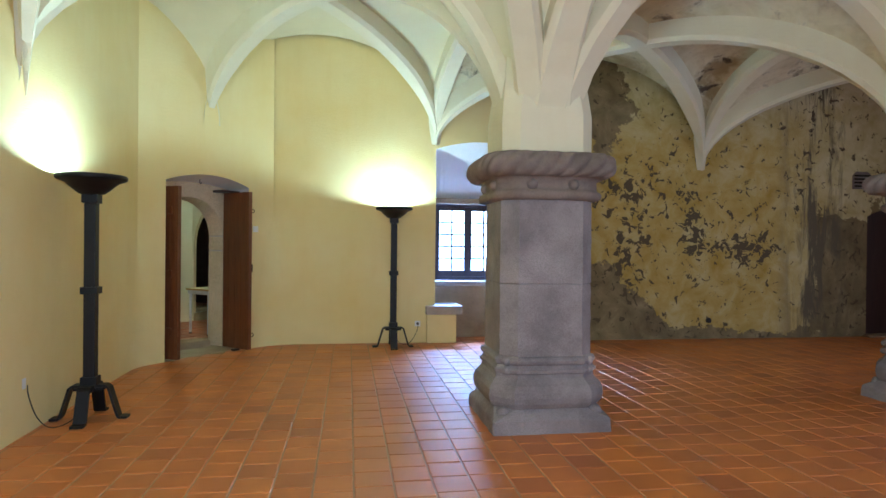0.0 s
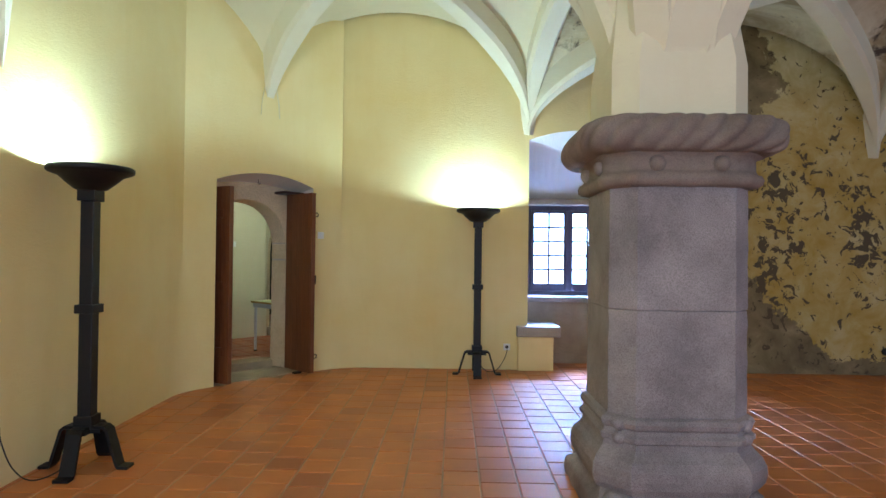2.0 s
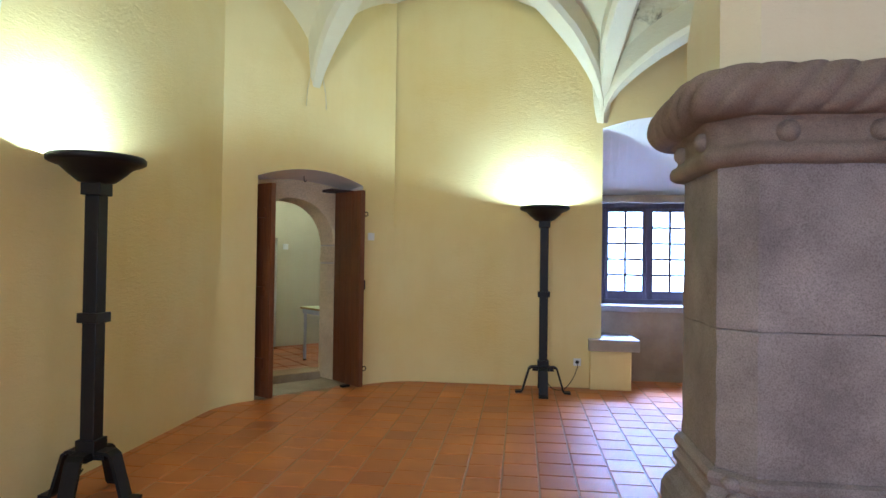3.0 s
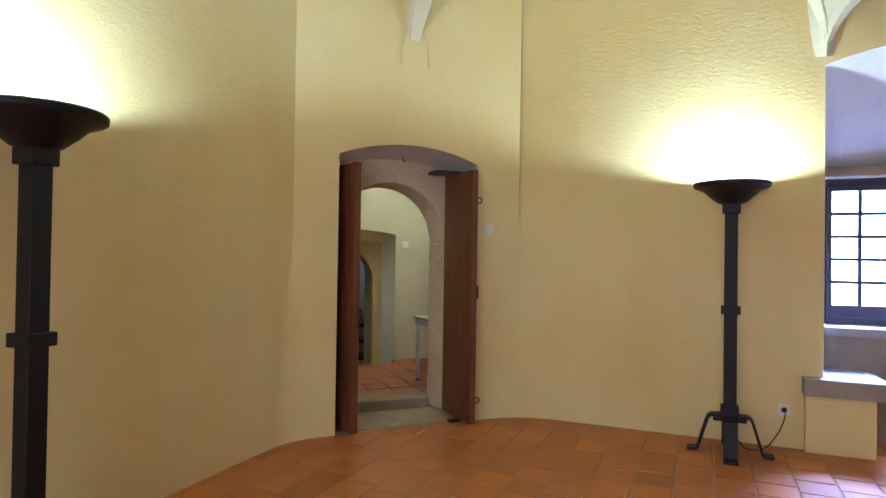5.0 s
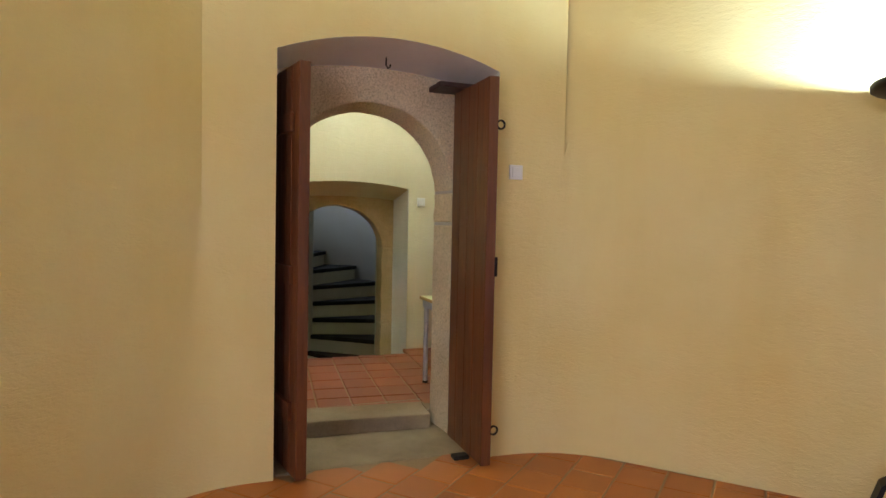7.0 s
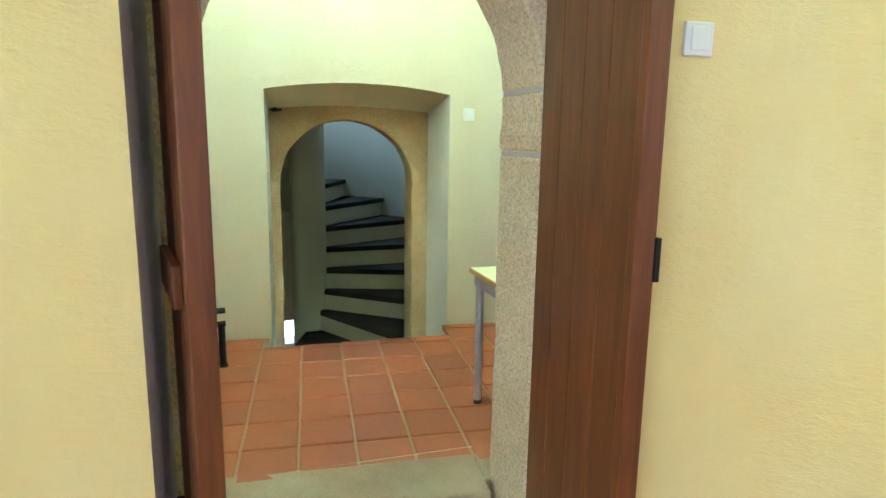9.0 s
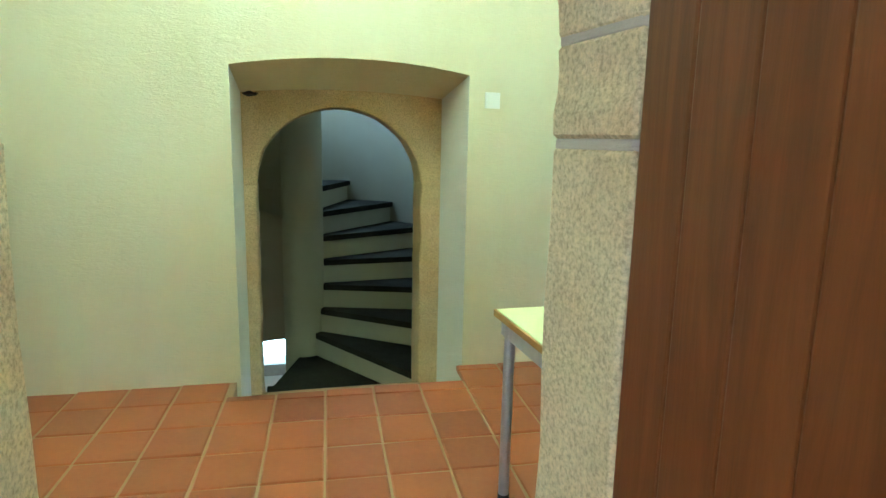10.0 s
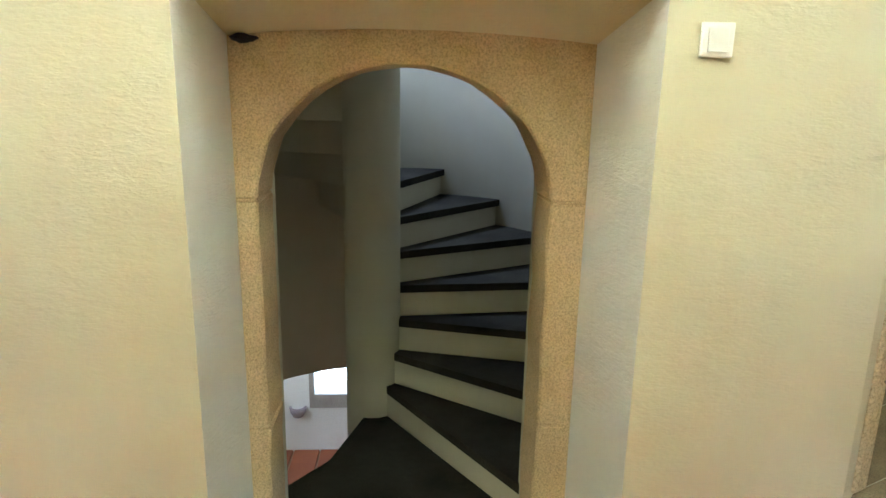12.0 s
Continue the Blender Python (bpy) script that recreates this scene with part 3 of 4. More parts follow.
def column(x, y, turn=0):
    c = thing("stone_column", pose(x, y, 0, 0, 0, turn), "squat granite column with chamfered shaft and rope-carved capital", "column", "hall columns")
    part("plinth", worn(loft([cham_ring(0.492, 0.01, 0.0), cham_ring(0.492, 0.014, 0.105), cham_ring(0.482, 0.03, 0.122), cham_ring(0.455, 0.10, 0.16), cham_ring(0.435, 0.15, 0.20)]), 0.007), M_COLUMN, c, "worn square base block")
    prof = [(0.42, 0.18), (0.458, 0.20), (0.478, 0.235), (0.487, 0.28), (0.484, 0.33), (0.465, 0.375), (0.435, 0.405), (0.418, 0.43), (0.415, 0.46), (0.434, 0.47), (0.436, 0.495), (0.418, 0.51), (0.408, 0.53), (0.425, 0.545), (0.432, 0.57), (0.42, 0.592), (0.398, 0.602)]
    part("base_moulding", loft([cham_ring(h, h * 0.34, z) for h, z in prof]), M_COLUMN, c, "rounded mouldings at the foot")
    for sx in (-1, 1):
        for sy in (-1, 1):
            bm = bmesh.new()
            bmesh.ops.create_icosphere(bm, subdivisions=2, radius=0.06, matrix=Matrix.Translation((sx * 0.385, sy * 0.385, 0.16)) @ Matrix.Diagonal((1.1, 1.1, 0.85, 1)))
            part("corner_spur", worn(bm, 0.012, sx + 2 * sy), M_COLUMN, c, smooth=True)
            for z in (0.485, 0.56):
                bm = bmesh.new()
                bmesh.ops.create_icosphere(bm, subdivisions=2, radius=0.036, matrix=Matrix.Translation((sx * 0.352, sy * 0.352, z)))
                part("corner_knob", worn(bm, 0.008, sx + 2 * sy + z), M_COLUMN, c, "broken carved knob", smooth=True)
    for k, (z0, z1) in enumerate(((0.60, 1.19), (1.193, 1.885))):
        part("shaft_block", worn(loft([cham_ring(0.391, 0.123, z0), cham_ring(0.393, 0.123, z0 + 0.012), cham_ring(0.391, 0.123, z1 - 0.006), cham_ring(0.388, 0.123, z1)]), 0.0035, k), M_COLUMN, c)
    prof = [(0.40, 1.872), (0.43, 1.876), (0.452, 1.893), (0.458, 1.92), (0.448, 1.945), (0.428, 1.955), (0.422, 1.97), (0.424, 2.03), (0.445, 2.045), (0.46, 2.06), (0.46, 2.08)]
    part("capital_band", worn(loft([cham_ring(h, h * 0.31, z) for h, z in prof]), 0.004), M_CAP, c, "brown stone moulded band", smooth=True)
    for k in range(8):
        a = math.pi / 4 * k + math.pi / 8
        bm = bmesh.new()
        r = 0.425 / math.cos(math.pi / 8 * 0.92)
        bmesh.ops.create_uvsphere(bm, u_segments=14, v_segments=10, radius=0.047, matrix=Matrix.Translation((r * math.cos(a), r * math.sin(a), 1.998)))
        part("carved_ball", bm, M_CAP, c, smooth=True)
    part("rope_moulding", worn(rope_ring(2.055, 2.255, 0.575), 0.003), M_CAP, c, "brown stone carved as twisted rope", smooth=True)
    part("springing_block", loft([cham_ring(0.386, 0.122, 2.20), cham_ring(0.386, 0.122, 2.58), cham_ring(0.36, 0.13, 2.8), cham_ring(0.30, 0.12, 3.4), cham_ring(0.25, 0.1, 4.0)]), M_RIB, c, "limewashed springing above the capital")
    return c


column(0.31, 3.95)
column(4.40, 3.85)

# ---- window alcove ----
alc = thing("window_seat", ID, "stone bench on a plastered block in the alcove", "window seat")
part("seat_block", boxes(((-0.125, 8.045, 0.0), (0.335, 8.62, 0.44)), bevel=0.012), M_WALL, alc, "cream plastered block")
part("seat_slab", boxes(((-0.14, 8.0, 0.44), (0.42, 8.655, 0.572)), bevel=0.01), M_BENCH, alc, "grey stone slab")
setting("wall_under_window", boxes(((0.05, 8.66, 0.0), (1.38, 8.95, 0.84))), M_SILL, "stone parapet below the window", category="wall")
setting("window_sill", boxes(((0.04, 8.62, 0.844), (1.37, 8.93, 0.915)), bevel=0.01), M_BENCH, "worn stone window sill", category="sill")
setting("lintel", boxes(((0.07, 8.80, 2.20), (1.28, 8.94, 2.29)), bevel=0.008), M_SILL, "stone lintel over the window", category="lintel")

win = tagged(thing("window_1", pose(0.09, 8.945, 0.92), "dark wooden casement window with small panes", "window"), kind="structure")
W, H = 1.171, 1.28
part("window_frame", boxes(((0, 0, 0), (0.055, 0.07, H)), ((W - 0.055, 0, 0), (W, 0.07, H)), ((0.055, 0, 0), (W - 0.055, 0.07, 0.06)), ((0.055, 0, H - 0.07), (W - 0.055, 0.07, H)), bevel=0.006), M_WINDOW, win)
part("mullion", boxes(((W / 2 - 0.03, -0.028, 0.062), (W / 2 + 0.03, -0.012, H - 0.072)), bevel=0.005), M_WINDOW, win)
for s in (0, 1):
    x0 = 0.055 + s * 0.548
    w = 0.513
    part("casement", boxes(((x0, -0.015, 0.062), (x0 + 0.045, 0.045, H - 0.072)), ((x0 + w - 0.045, -0.015, 0.062), (x0 + w, 0.045, H - 0.072)), ((x0 + 0.045, -0.015, 0.062), (x0 + w - 0.045, 0.045, 0.165)), ((x0 + 0.045, -0.015, H - 0.113), (x0 + w - 0.045, 0.045, H - 0.072)), bevel=0.005), M_WINDOW, win)
    pw, ph = (w - 0.09) / 2, (H - 0.113 - 0.165) / 5
    part("glazing_bar", boxes(((x0 + w / 2 - 0.015, 0.0, 0.165), (x0 + w / 2 + 0.015, 0.03, H - 0.113)), bevel=0.003), M_WINDOW, win)
    for r in range(1, 5):
        part("glazing_bar", boxes(((x0 + 0.045, 0.002, 0.165 + r * ph - 0.014), (x0 + w - 0.045, 0.028, 0.165 + r * ph + 0.014)), bevel=0.003), M_WINDOW, win)
    for r in range(5):
        for c in range(2):
            g = part("pane", boxes(((x0 + 0.045 + c * pw, 0.013, 0.165 + r * ph), (x0 + 0.045 + (c + 1) * pw, 0.017, 0.165 + (r + 1) * ph))), M_GLASS, win)
            g.visible_shadow = False
setting("backdrop", boxes(((-1.4, 10.6, -0.6), (2.6, 10.62, 3.8))), M_SKY, "bright overcast sky beyond the window")
setting("window_reveal", boxes(((-0.15, 8.955, 0.7), (0.085, 9.2, 2.6)), ((1.265, 8.955, 0.7), (1.5, 9.2, 2.6)), ((0.085, 8.955, 0.7), (1.265, 9.2, 0.915)), ((0.085, 8.955, 2.21), (1.265, 9.2, 2.6))), M_SILL, "outer stone reveal of the window", category="wall")

panel_light("sky_light", look((0.6, 10.2, 3.2), (0.6, 8.0, 0.8)), 1.6, 1.2, 900, (0.34, 0.46, 1.0))

# ---- door of the old wall ----
setting("door_3", boxes(((7.57, 8.25, 0.03), (8.59, 8.31, 2.25)), bevel=0.01), M_DOORDARK, "dark closed wooden door", category="door")
setting("doorstep", boxes(((7.5, 7.98, 0.0), (8.65, 8.3, 0.03)), bevel=0.01), M_SILL, "low stone doorstep", category="step")

vent = thing("wall_vent", pose(7.44, WALL_Y - 0.001, 2.70), "small arched dark vent grille on the old wall", "vent")
part("backing", block_outline([(-0.19, -0.15), (0.19, -0.15), (0.19, 0.08), (0.12, 0.15), (-0.12, 0.15), (-0.19, 0.08)], -0.02, 0.0), M_CAP, vent)
for i in range(4):
    part("slat", boxes(((-0.16, -0.034, -0.115 + i * 0.06), (0.16, -0.021, -0.085 + i * 0.06)), bevel=0.003), M_SLATE, vent)
spot = thing("wall_fixture", pose(4.59, WALL_Y - 0.001, 0.305), "small black round fixture low on the old wall", "fixture")
part("housing", lathe([(0.045, 0.0), (0.045, 0.03), (0.035, 0.04)], 20, pose(0, 0, 0, 90)), M_BLACK, spot)

# ---- doorway to the small room ----
def weathered(bm, amount=0.006):
    """Breaks the straight arrises of a stone block."""
    bmesh.ops.triangulate(bm, faces=[f for f in bm.faces if len(f.verts) > 4])
    for length in (0.24, 0.12, 0.06):
        bmesh.ops.subdivide_edges(bm, edges=[e for e in bm.edges if e.calc_length() > length], cuts=1)
        bmesh.ops.triangulate(bm, faces=[f for f in bm.faces if len(f.verts) > 4])
    for v in bm.verts:
        q = v.co * 9.0
        w = Vector((math.sin(q.x * 1.7 + q.z * 2.3) + math.sin(q.z * 5.1 + 1.3), 0.0, math.sin(q.x * 3.9 + q.y) * 0.6 + math.sin(q.z * 1.9 + q.x * 2.2) * 0.4))
        v.co += w * amount * 0.5
    return bm


def portal(name, M, x0, x1, outer0, outer1, z0, zs, rise, ztop, y0, y1, courses, label, gap=0.004, mat=M_PORTAL, joint=M_JOINT, splay=0.0):
    """An arched doorway of stone: jamb blocks and two arch stones."""
    p = tagged(thing(name, M, label, "door frame"), kind="structure")
    zz = [z0, *courses, zs]
    for za, zb in zip(zz, zz[1:]):
        for a, b, fa, fb in ((outer0, x0, outer0, x0 - splay), (x1, outer1, x1 + splay, outer1)):
            part("jamb_stone", weathered(block([(a, za + gap), (b, za + gap), (b, zb - gap), (a, zb - gap)], y0, y1, [(fa, za + gap), (fb, za + gap), (fb, zb - gap), (fa, zb - gap)])), mat, p)
    arc = arch_outline(x0, x1, z0, zs, rise, 20)[1:-1]
    arc_f = arch_outline(x0 - splay, x1 + splay, z0, zs, rise + splay, 20)[1:-1]
    part("arch_stone", weathered(block([(outer0, zs + 0.004), *[(x, max(z, zs + 0.004)) for x, z in arc], (outer1, zs + 0.004), (outer1, ztop), (outer0, ztop)], y0, y1,
                             [(outer0, zs + 0.004), *[(x, max(z, zs + 0.004)) for x, z in arc_f], (outer1, zs + 0.004), (outer1, ztop), (outer0, ztop)]), 0.004), mat, p)
    for zj in (*courses, zs):
        za, zb = zj - gap - 0.006, zj + gap + 0.006
        for a, b, fa, fb in ((outer0 + 0.02, x0 - 0.003, outer0 + 0.02, x0 - splay - 0.003), (x1 + 0.003, outer1 - 0.02, x1 + splay + 0.003, outer1 - 0.02)):
            part("mortar", block([(a, za), (b, za), (b, zb), (a, zb)], y0 + 0.003, y1 - 0.003, [(fa, za), (fb, za), (fb, zb), (fa, zb)]), joint, p, "flush grey mortar joint")
    return p


portal("door_frame", DOOR, -0.575, 0.452, -0.74, 0.74, 0.0, 1.60, 0.50, 2.36, 0.31, 0.59, (1.39,), "tan granite arched door frame", 0.009, splay=0.022)
setting("threshold", boxes(((-0.60, -0.27, -0.05), (0.45, 0.03, 0.10)), ((0.451, -0.18, -0.05), (0.75, 0.03, 0.099)), ((-0.88, -0.20, -0.05), (-0.601, 0.03, 0.099)), bevel=0.012, m=DOOR @ pose(0, 0.80, 0, 0, 0, -5.0)), M_SILL, "raised stone threshold", category="step")
setting("door_slab", boxes(((-0.64, 0.02, -0.05), (0.60, 0.535, 0.006)), bevel=0.006, m=DOOR), M_SILL, "worn stone slab in the doorway", category="step")


def ring_pull(parent, place):
    bm = bmesh.new()
    pts = [(0, 0.024 * math.cos(t), 0.024 * math.sin(t)) for t in [i * math.pi / 6 for i in range(12)]]
    bm = tube(pts + pts[:1], 0.006, 6)
    bm.transform(Matrix.Translation(place))
    part("ring", bm, M_IRON, parent, "black iron ring", smooth=True)


def leaf(name, hinge, tip, z0, z1, thick, label, side):
    h, t = Vector(hinge), Vector(tip)
    d = t - h
    m = DOOR @ pose(h.x, h.y, 0, 0, 0, math.degrees(math.atan2(d.y, d.x)))
    D = tagged(thing(name, m, label, "door"), kind="structure")
    w = d.length
    n = 4
    for i in range(n):
        a, b = i * w / n, (i + 1) * w / n
        part("plank", boxes(((a + 0.0015, -thick / 2, z0), (b - 0.0015, thick / 2, z1)), bevel=0.005), M_DOOR, D)
    s = side * thick / 2
    for z in (0.32, 1.05, 1.86):
        part("ledge", boxes(((0.02, min(s, s + side * 0.022), z), (w - 0.05, max(s, s + side * 0.022), z + 0.10)), bevel=0.004), M_DOOR, D)
    part("edge_stile", boxes(((w + 0.001, -thick / 2 - 0.004, z0), (w + 0.035, thick / 2 + 0.012, z1)), bevel=0.006), M_DOOR, D, "reddish worn edge stile")
    return D, w


D_R, wr = leaf("door_1", (0.488, 0.285), (0.484, -0.225), 0.02, 2.215, 0.045, "open reddish-brown plank door leaf", 1)
for z in (0.22, 1.95):
    ring_pull(D_R, (wr + 0.03, 0.05, z))
part("latch_plate", boxes(((wr + 0.012, 0.030, 1.10), (wr + 0.041, 0.046, 1.21)), bevel=0.003), M_IRON, D_R, "black iron latch plate")
part("door_stop", boxes(((wr - 0.20, -0.12, 0.0), (wr - 0.13, -0.024, 0.024)), bevel=0.008), M_IRON, D_R, "black iron floor stop")
D_L, wl = leaf("door_1", (-0.615, 0.27), (-0.537, -0.10), 0.02, 2.215, 0.045, "half-open reddish-brown plank door leaf with iron bolt", -1)
bolt = part("bolt", tube([(wl - 0.05, 0.055, 0.90), (wl - 0.05, 0.055, 1.01)], 0.008, 8), M_IRON, D_L, "black iron bolt")
for z in (0.905, 1.005, 1.037):
    part("bolt_bracket", tube([(wl - 0.05, 0.0, z), (wl - 0.05, 0.064, z)], 0.007, 8), M_IRON, D_L)


def switch(name, m, label, rocker=True):
    s = thing(name, m, label, "light switch" if rocker else "socket")
    part("plate", boxes(((-0.043, -0.012, -0.043), (0.043, 0, 0.043)), bevel=0.004), M_PLASTIC, s)
    if rocker:
        part("rocker", boxes(((-0.027, -0.018, -0.030), (0.027, -0.012, 0.030)), bevel=0.003), M_PLASTIC, s)
    else:
        part("socket_well", lathe([(0.021, 0.0), (0.021, 0.002), (0.017, 0.002), (0.015, 0.001)], 20, pose(0, -0.012, 0, 90)), M_BLACK, s)
        part("plug", lathe([(0.016, 0.0), (0.017, 0.02), (0.012, 0.034), (0.004, 0.04)], 16, pose(0, -0.012, 0, 90)), M_BLACK, s, smooth=True)
    return s


hook = thing("iron_hook", DOOR @ pose(-0.02, 0.16, 2.285), "small iron hook in the doorway soffit", "hook")
part("shank", tube([(0, 0, 0.13), (0, 0, 0.03), (0.012, 0, 0.012), (0.024, 0, 0.02), (0.026, 0, 0.035)], 0.005, 6), M_IRON, hook, smooth=True)
switch("light_switch", DOORWALL @ pose(0.715, -0.001, 1.705), "white square light switch on cream wall")

# ---- small room behind the doorway ----
FZ = 0.10
FAR = DOOR @ pose(-0.324, 2.622, 0, 0, 0, -1.92)  # far wall: x along it from the niche, y into it
SM = FAR @ pose(0.364, 2.13, 0)  # axis of the spiral stairs
N_F = arch_outline(0.0, 1.227, -0.16, 1.735, 0.055)
N_B = arch_outline(0.02, 1.172, -0.16, 1.63, 0.03)
setting("wall_2_far", pierced_wall(FAR, -2.1, 1.93, -0.2, 3.4, 0, 0.40, N_F, N_B, lined=True), M_WALL2, "pale yellow wall with a splayed door niche")
ob = setting("niche_lining", lining(FAR, N_F, 0, N_B, 0.40), M_WHITE, "white plaster lining of the door niche with stained soffit", category="wall")
ob.data.materials.append(M_STAINED)
for f in ob.data.polygons:
    if abs(f.normal.z) > 0.5:
        f.material_index = 1
portal("stair_door_frame", FAR, 0.088, 1.05, -0.05, 1.25, -0.62, 1.12, 0.44, 1.80, 0.405, 0.64, (0.30,), "ochre granite arched frame of the stair door", 0.003, M_PORTAL2, M_PORTAL2)
# Solid dark blob in place of a hole; its colour is the hole's shade.
for x, z, w, h, d, mat in ((0.07, 1.622, 0.04, 0.013, 0.345, M_DARK),):
    bm = bmesh.new()
    bmesh.ops.create_icosphere(bm, subdivisions=3, radius=1.0)
    for v in bm.verts:
        f = 1 + 0.18 * math.sin(v.co.x * 5 + z * 9) + 0.14 * math.sin(v.co.z * 7 + v.co.y * 4 + x)
        v.co = FAR @ Vector((x + v.co.x * w * f, d + 0.05 + v.co.y * 0.045 * f, z + v.co.z * h * f))
    setting("broken_plaster", bm, mat, "dark blob painted as the shade of a hole in the niche corner", smooth=True, category="wall")
setting("stair_sill", boxes(((-0.02, -0.204, -0.30), (1.25, 0.44, -0.16)), bevel=0.01, m=FAR), M_SILL, "worn stone sill before the stairs", category="step")
setting("pivot_block", boxes(((0.30, 0.10, 2.215), (0.60, 0.306, 2.245)), bevel=0.004, m=DOOR), M_DOORDARK, "dark wooden pivot block over the door leaf", category="block")
M3 = FAR @ pose(1.92, 0.02, 0, 0, 0, 24)
D3F = arch_outline(0.16, 1.60, 0.24, 1.45, 0.72)
setting("wall_2_side", pierced_wall(M3, 0.0, 2.40, -0.2, 3.4, 0.0, 0.30, D3F, D3F), M_WALL2, "pale yellow wall with a dark arched doorway")
d3 = tagged(thing("door_frame_2", M3, "worn tan stone edge round the dark doorway", "door frame"), kind="structure")
o3 = arch_outline(0.16, 1.60, 0.24, 1.45, 0.72, 18)
for (p, q) in zip(o3, o3[1:]):
    cx = 0.88
    if q == o3[1]:
        cut = [(p[0], p[1] + 0.0), (p[0], 0.62), (p[0], 1.05), (q[0], q[1])]
        segs = list(zip(cut, cut[1:]))
    elif p == o3[-2]:
        cut = [p, (q[0], 1.05), (q[0], 0.62), q]
        segs = list(zip(cut, cut[1:]))
    else:
        segs = [(p, q)]
    for a, b in segs:
        out = []
        for x, z in (b, a):
            v = Vector((x - cx, max(z - 1.45, 0))) if z > 1.45 else Vector((x - cx, 0))
            v.normalize()
            out.append((x + v.x * 0.07, z + v.y * 0.07))
        part("edge_stone", block([a, b, *out], -0.012, 0.12), M_PORTAL, d3)
setting("threshold_2", boxes(((0.10, -0.06, -0.05), (1.7, 0.6, 0.235)), bevel=0.012, m=M3), M_SILL, "raised stone threshold of the dark doorway", category="step")
# Too shallow to go dark by itself; the shade is in the wall colour.
setting("dark_passage", boxes(((0.0, 1.36, -0.05), (2.40, 1.46, 2.6)), ((0.0, 0.305, -0.05), (0.06, 1.359, 2.6)), ((2.34, 0.305, -0.05), (2.40, 1.359, 2.6)), ((0.061, 0.305, 2.5), (2.339, 1.359, 2.6)), m=M3), M_DARK, "shallow passage behind the doorway, darkness put into its wall colour", category="wall")
setting("passage_floor", boxes(((0.061, 0.61, -0.05), (2.339, 1.355, 0.20)), m=M3), M_TILE2, "worn terracotta floor of the dark passage", category="floor")
dl = tagged(thing("door_2", M3 @ pose(1.56, 0.31, 0, 0, 0, 70), "open dark wooden door leaf in the passage", "door"), kind="structure")
for i in range(4):
    part("plank", boxes(((i * 0.195 + 0.002, -0.02, 0.25), (i * 0.195 + 0.193, 0.02, 1.95)), bevel=0.005), M_DOORDARK, dl)
setting("wall_2_left", boxes(((-2.4, 0.85, -0.2), (-2.3, 2.8, 3.4)), m=DOOR), M_WALL2, "plain pale yellow wall", category="wall")
setting("wall_2_near", pierced_wall(DOOR, -2.4, 3.85, -0.2, 3.4, 0.85, 0.595, arch_outline(-0.86, 0.74, 0.1, 1.85, 0.40), arch_outline(-0.66, 0.50, 0.1, 1.70, 0.46)), M_WALL2, "pale yellow wall beside the doorway", category="wall")
setting("wall_2_right", boxes(((3.75, 0.85, -0.2), (3.85, 3.6, 3.4)), m=DOOR), M_WALL2, "plain pale yellow wall", category="wall")
setting("ceiling_2", boxes(((-2.4, 0.5, 3.4), (3.9, 3.9, 3.5)), m=DOOR), M_WALL2, "pale yellow plaster ceiling of the small room", category="ceiling")
panel_light("uplight", DOOR @ pose(0.25, 1.75, 2.55, 180), 0.35, 0.35, 24, (0.92, 1.0, 0.95))
panel_light("stair_daylight", SM @ look((-0.75, 0.55, 3.2), (0.95, 0.75, 1.2)), 0.7, 0.7, 11, (0.58, 0.67, 1.0))
switch("light_switch", FAR @ pose(1.357, -0.001, 1.607), "white square light switch beside the stair niche")

tb = thing("school_table", DOOR @ pose(0.622, 1.355, FZ, 0, 0, -90), "small table with pale yellow top and grey steel legs", "table")
TW, TL, TH = 0.60, 1.2, 0.70
part("tabletop", boxes(((0.008, 0.008, TH - 0.024), (TW - 0.008, TL - 0.008, TH)), bevel=0.003), M_TABLETOP, tb, "pale yellow laminate top")
part("edge_band", boxes(((0, 0, TH - 0.026), (TW, 0.008, TH - 0.002)), ((0, TL - 0.008, TH - 0.026), (TW, TL, TH - 0.002)), ((0, 0.008, TH - 0.026), (0.008, TL - 0.008, TH - 0.002)), ((TW - 0.008, 0.008, TH - 0.026), (TW, TL - 0.008, TH - 0.002)), bevel=0.002), M_TABLEEDGE, tb, "light wooden edge")
part("apron", boxes(((0.03, 0.02, TH - 0.087), (TW - 0.03, 0.045, TH - 0.027)), ((0.03, TL - 0.045, TH - 0.087), (TW - 0.03, TL - 0.02, TH - 0.027)), ((0.02, 0.03, TH - 0.087), (0.045, TL - 0.03, TH - 0.027)), ((TW - 0.045, 0.03, TH - 0.087), (TW - 0.02, TL - 0.03, TH - 0.027)), bevel=0.002), M_STEEL, tb, "grey steel apron")
for x in (0.085, TW - 0.085):
    for y in (0.032, TL - 0.032):
        lg = part("leg", lathe([(0.019, 0.012), (0.019, TH - 0.027)], 16, Matrix.Translation((x, y, 0))), M_STEEL, tb, "grey tubular steel leg", smooth=False)
        part("rubber_foot", lathe([(0.021, 0.0), (0.021, 0.02)], 16, Matrix.Translation((x, y, 0))), M_BLACK, lg, "black rubber cap")

# ---- spiral stairs ----
SR, NR = 1.38, 0.174


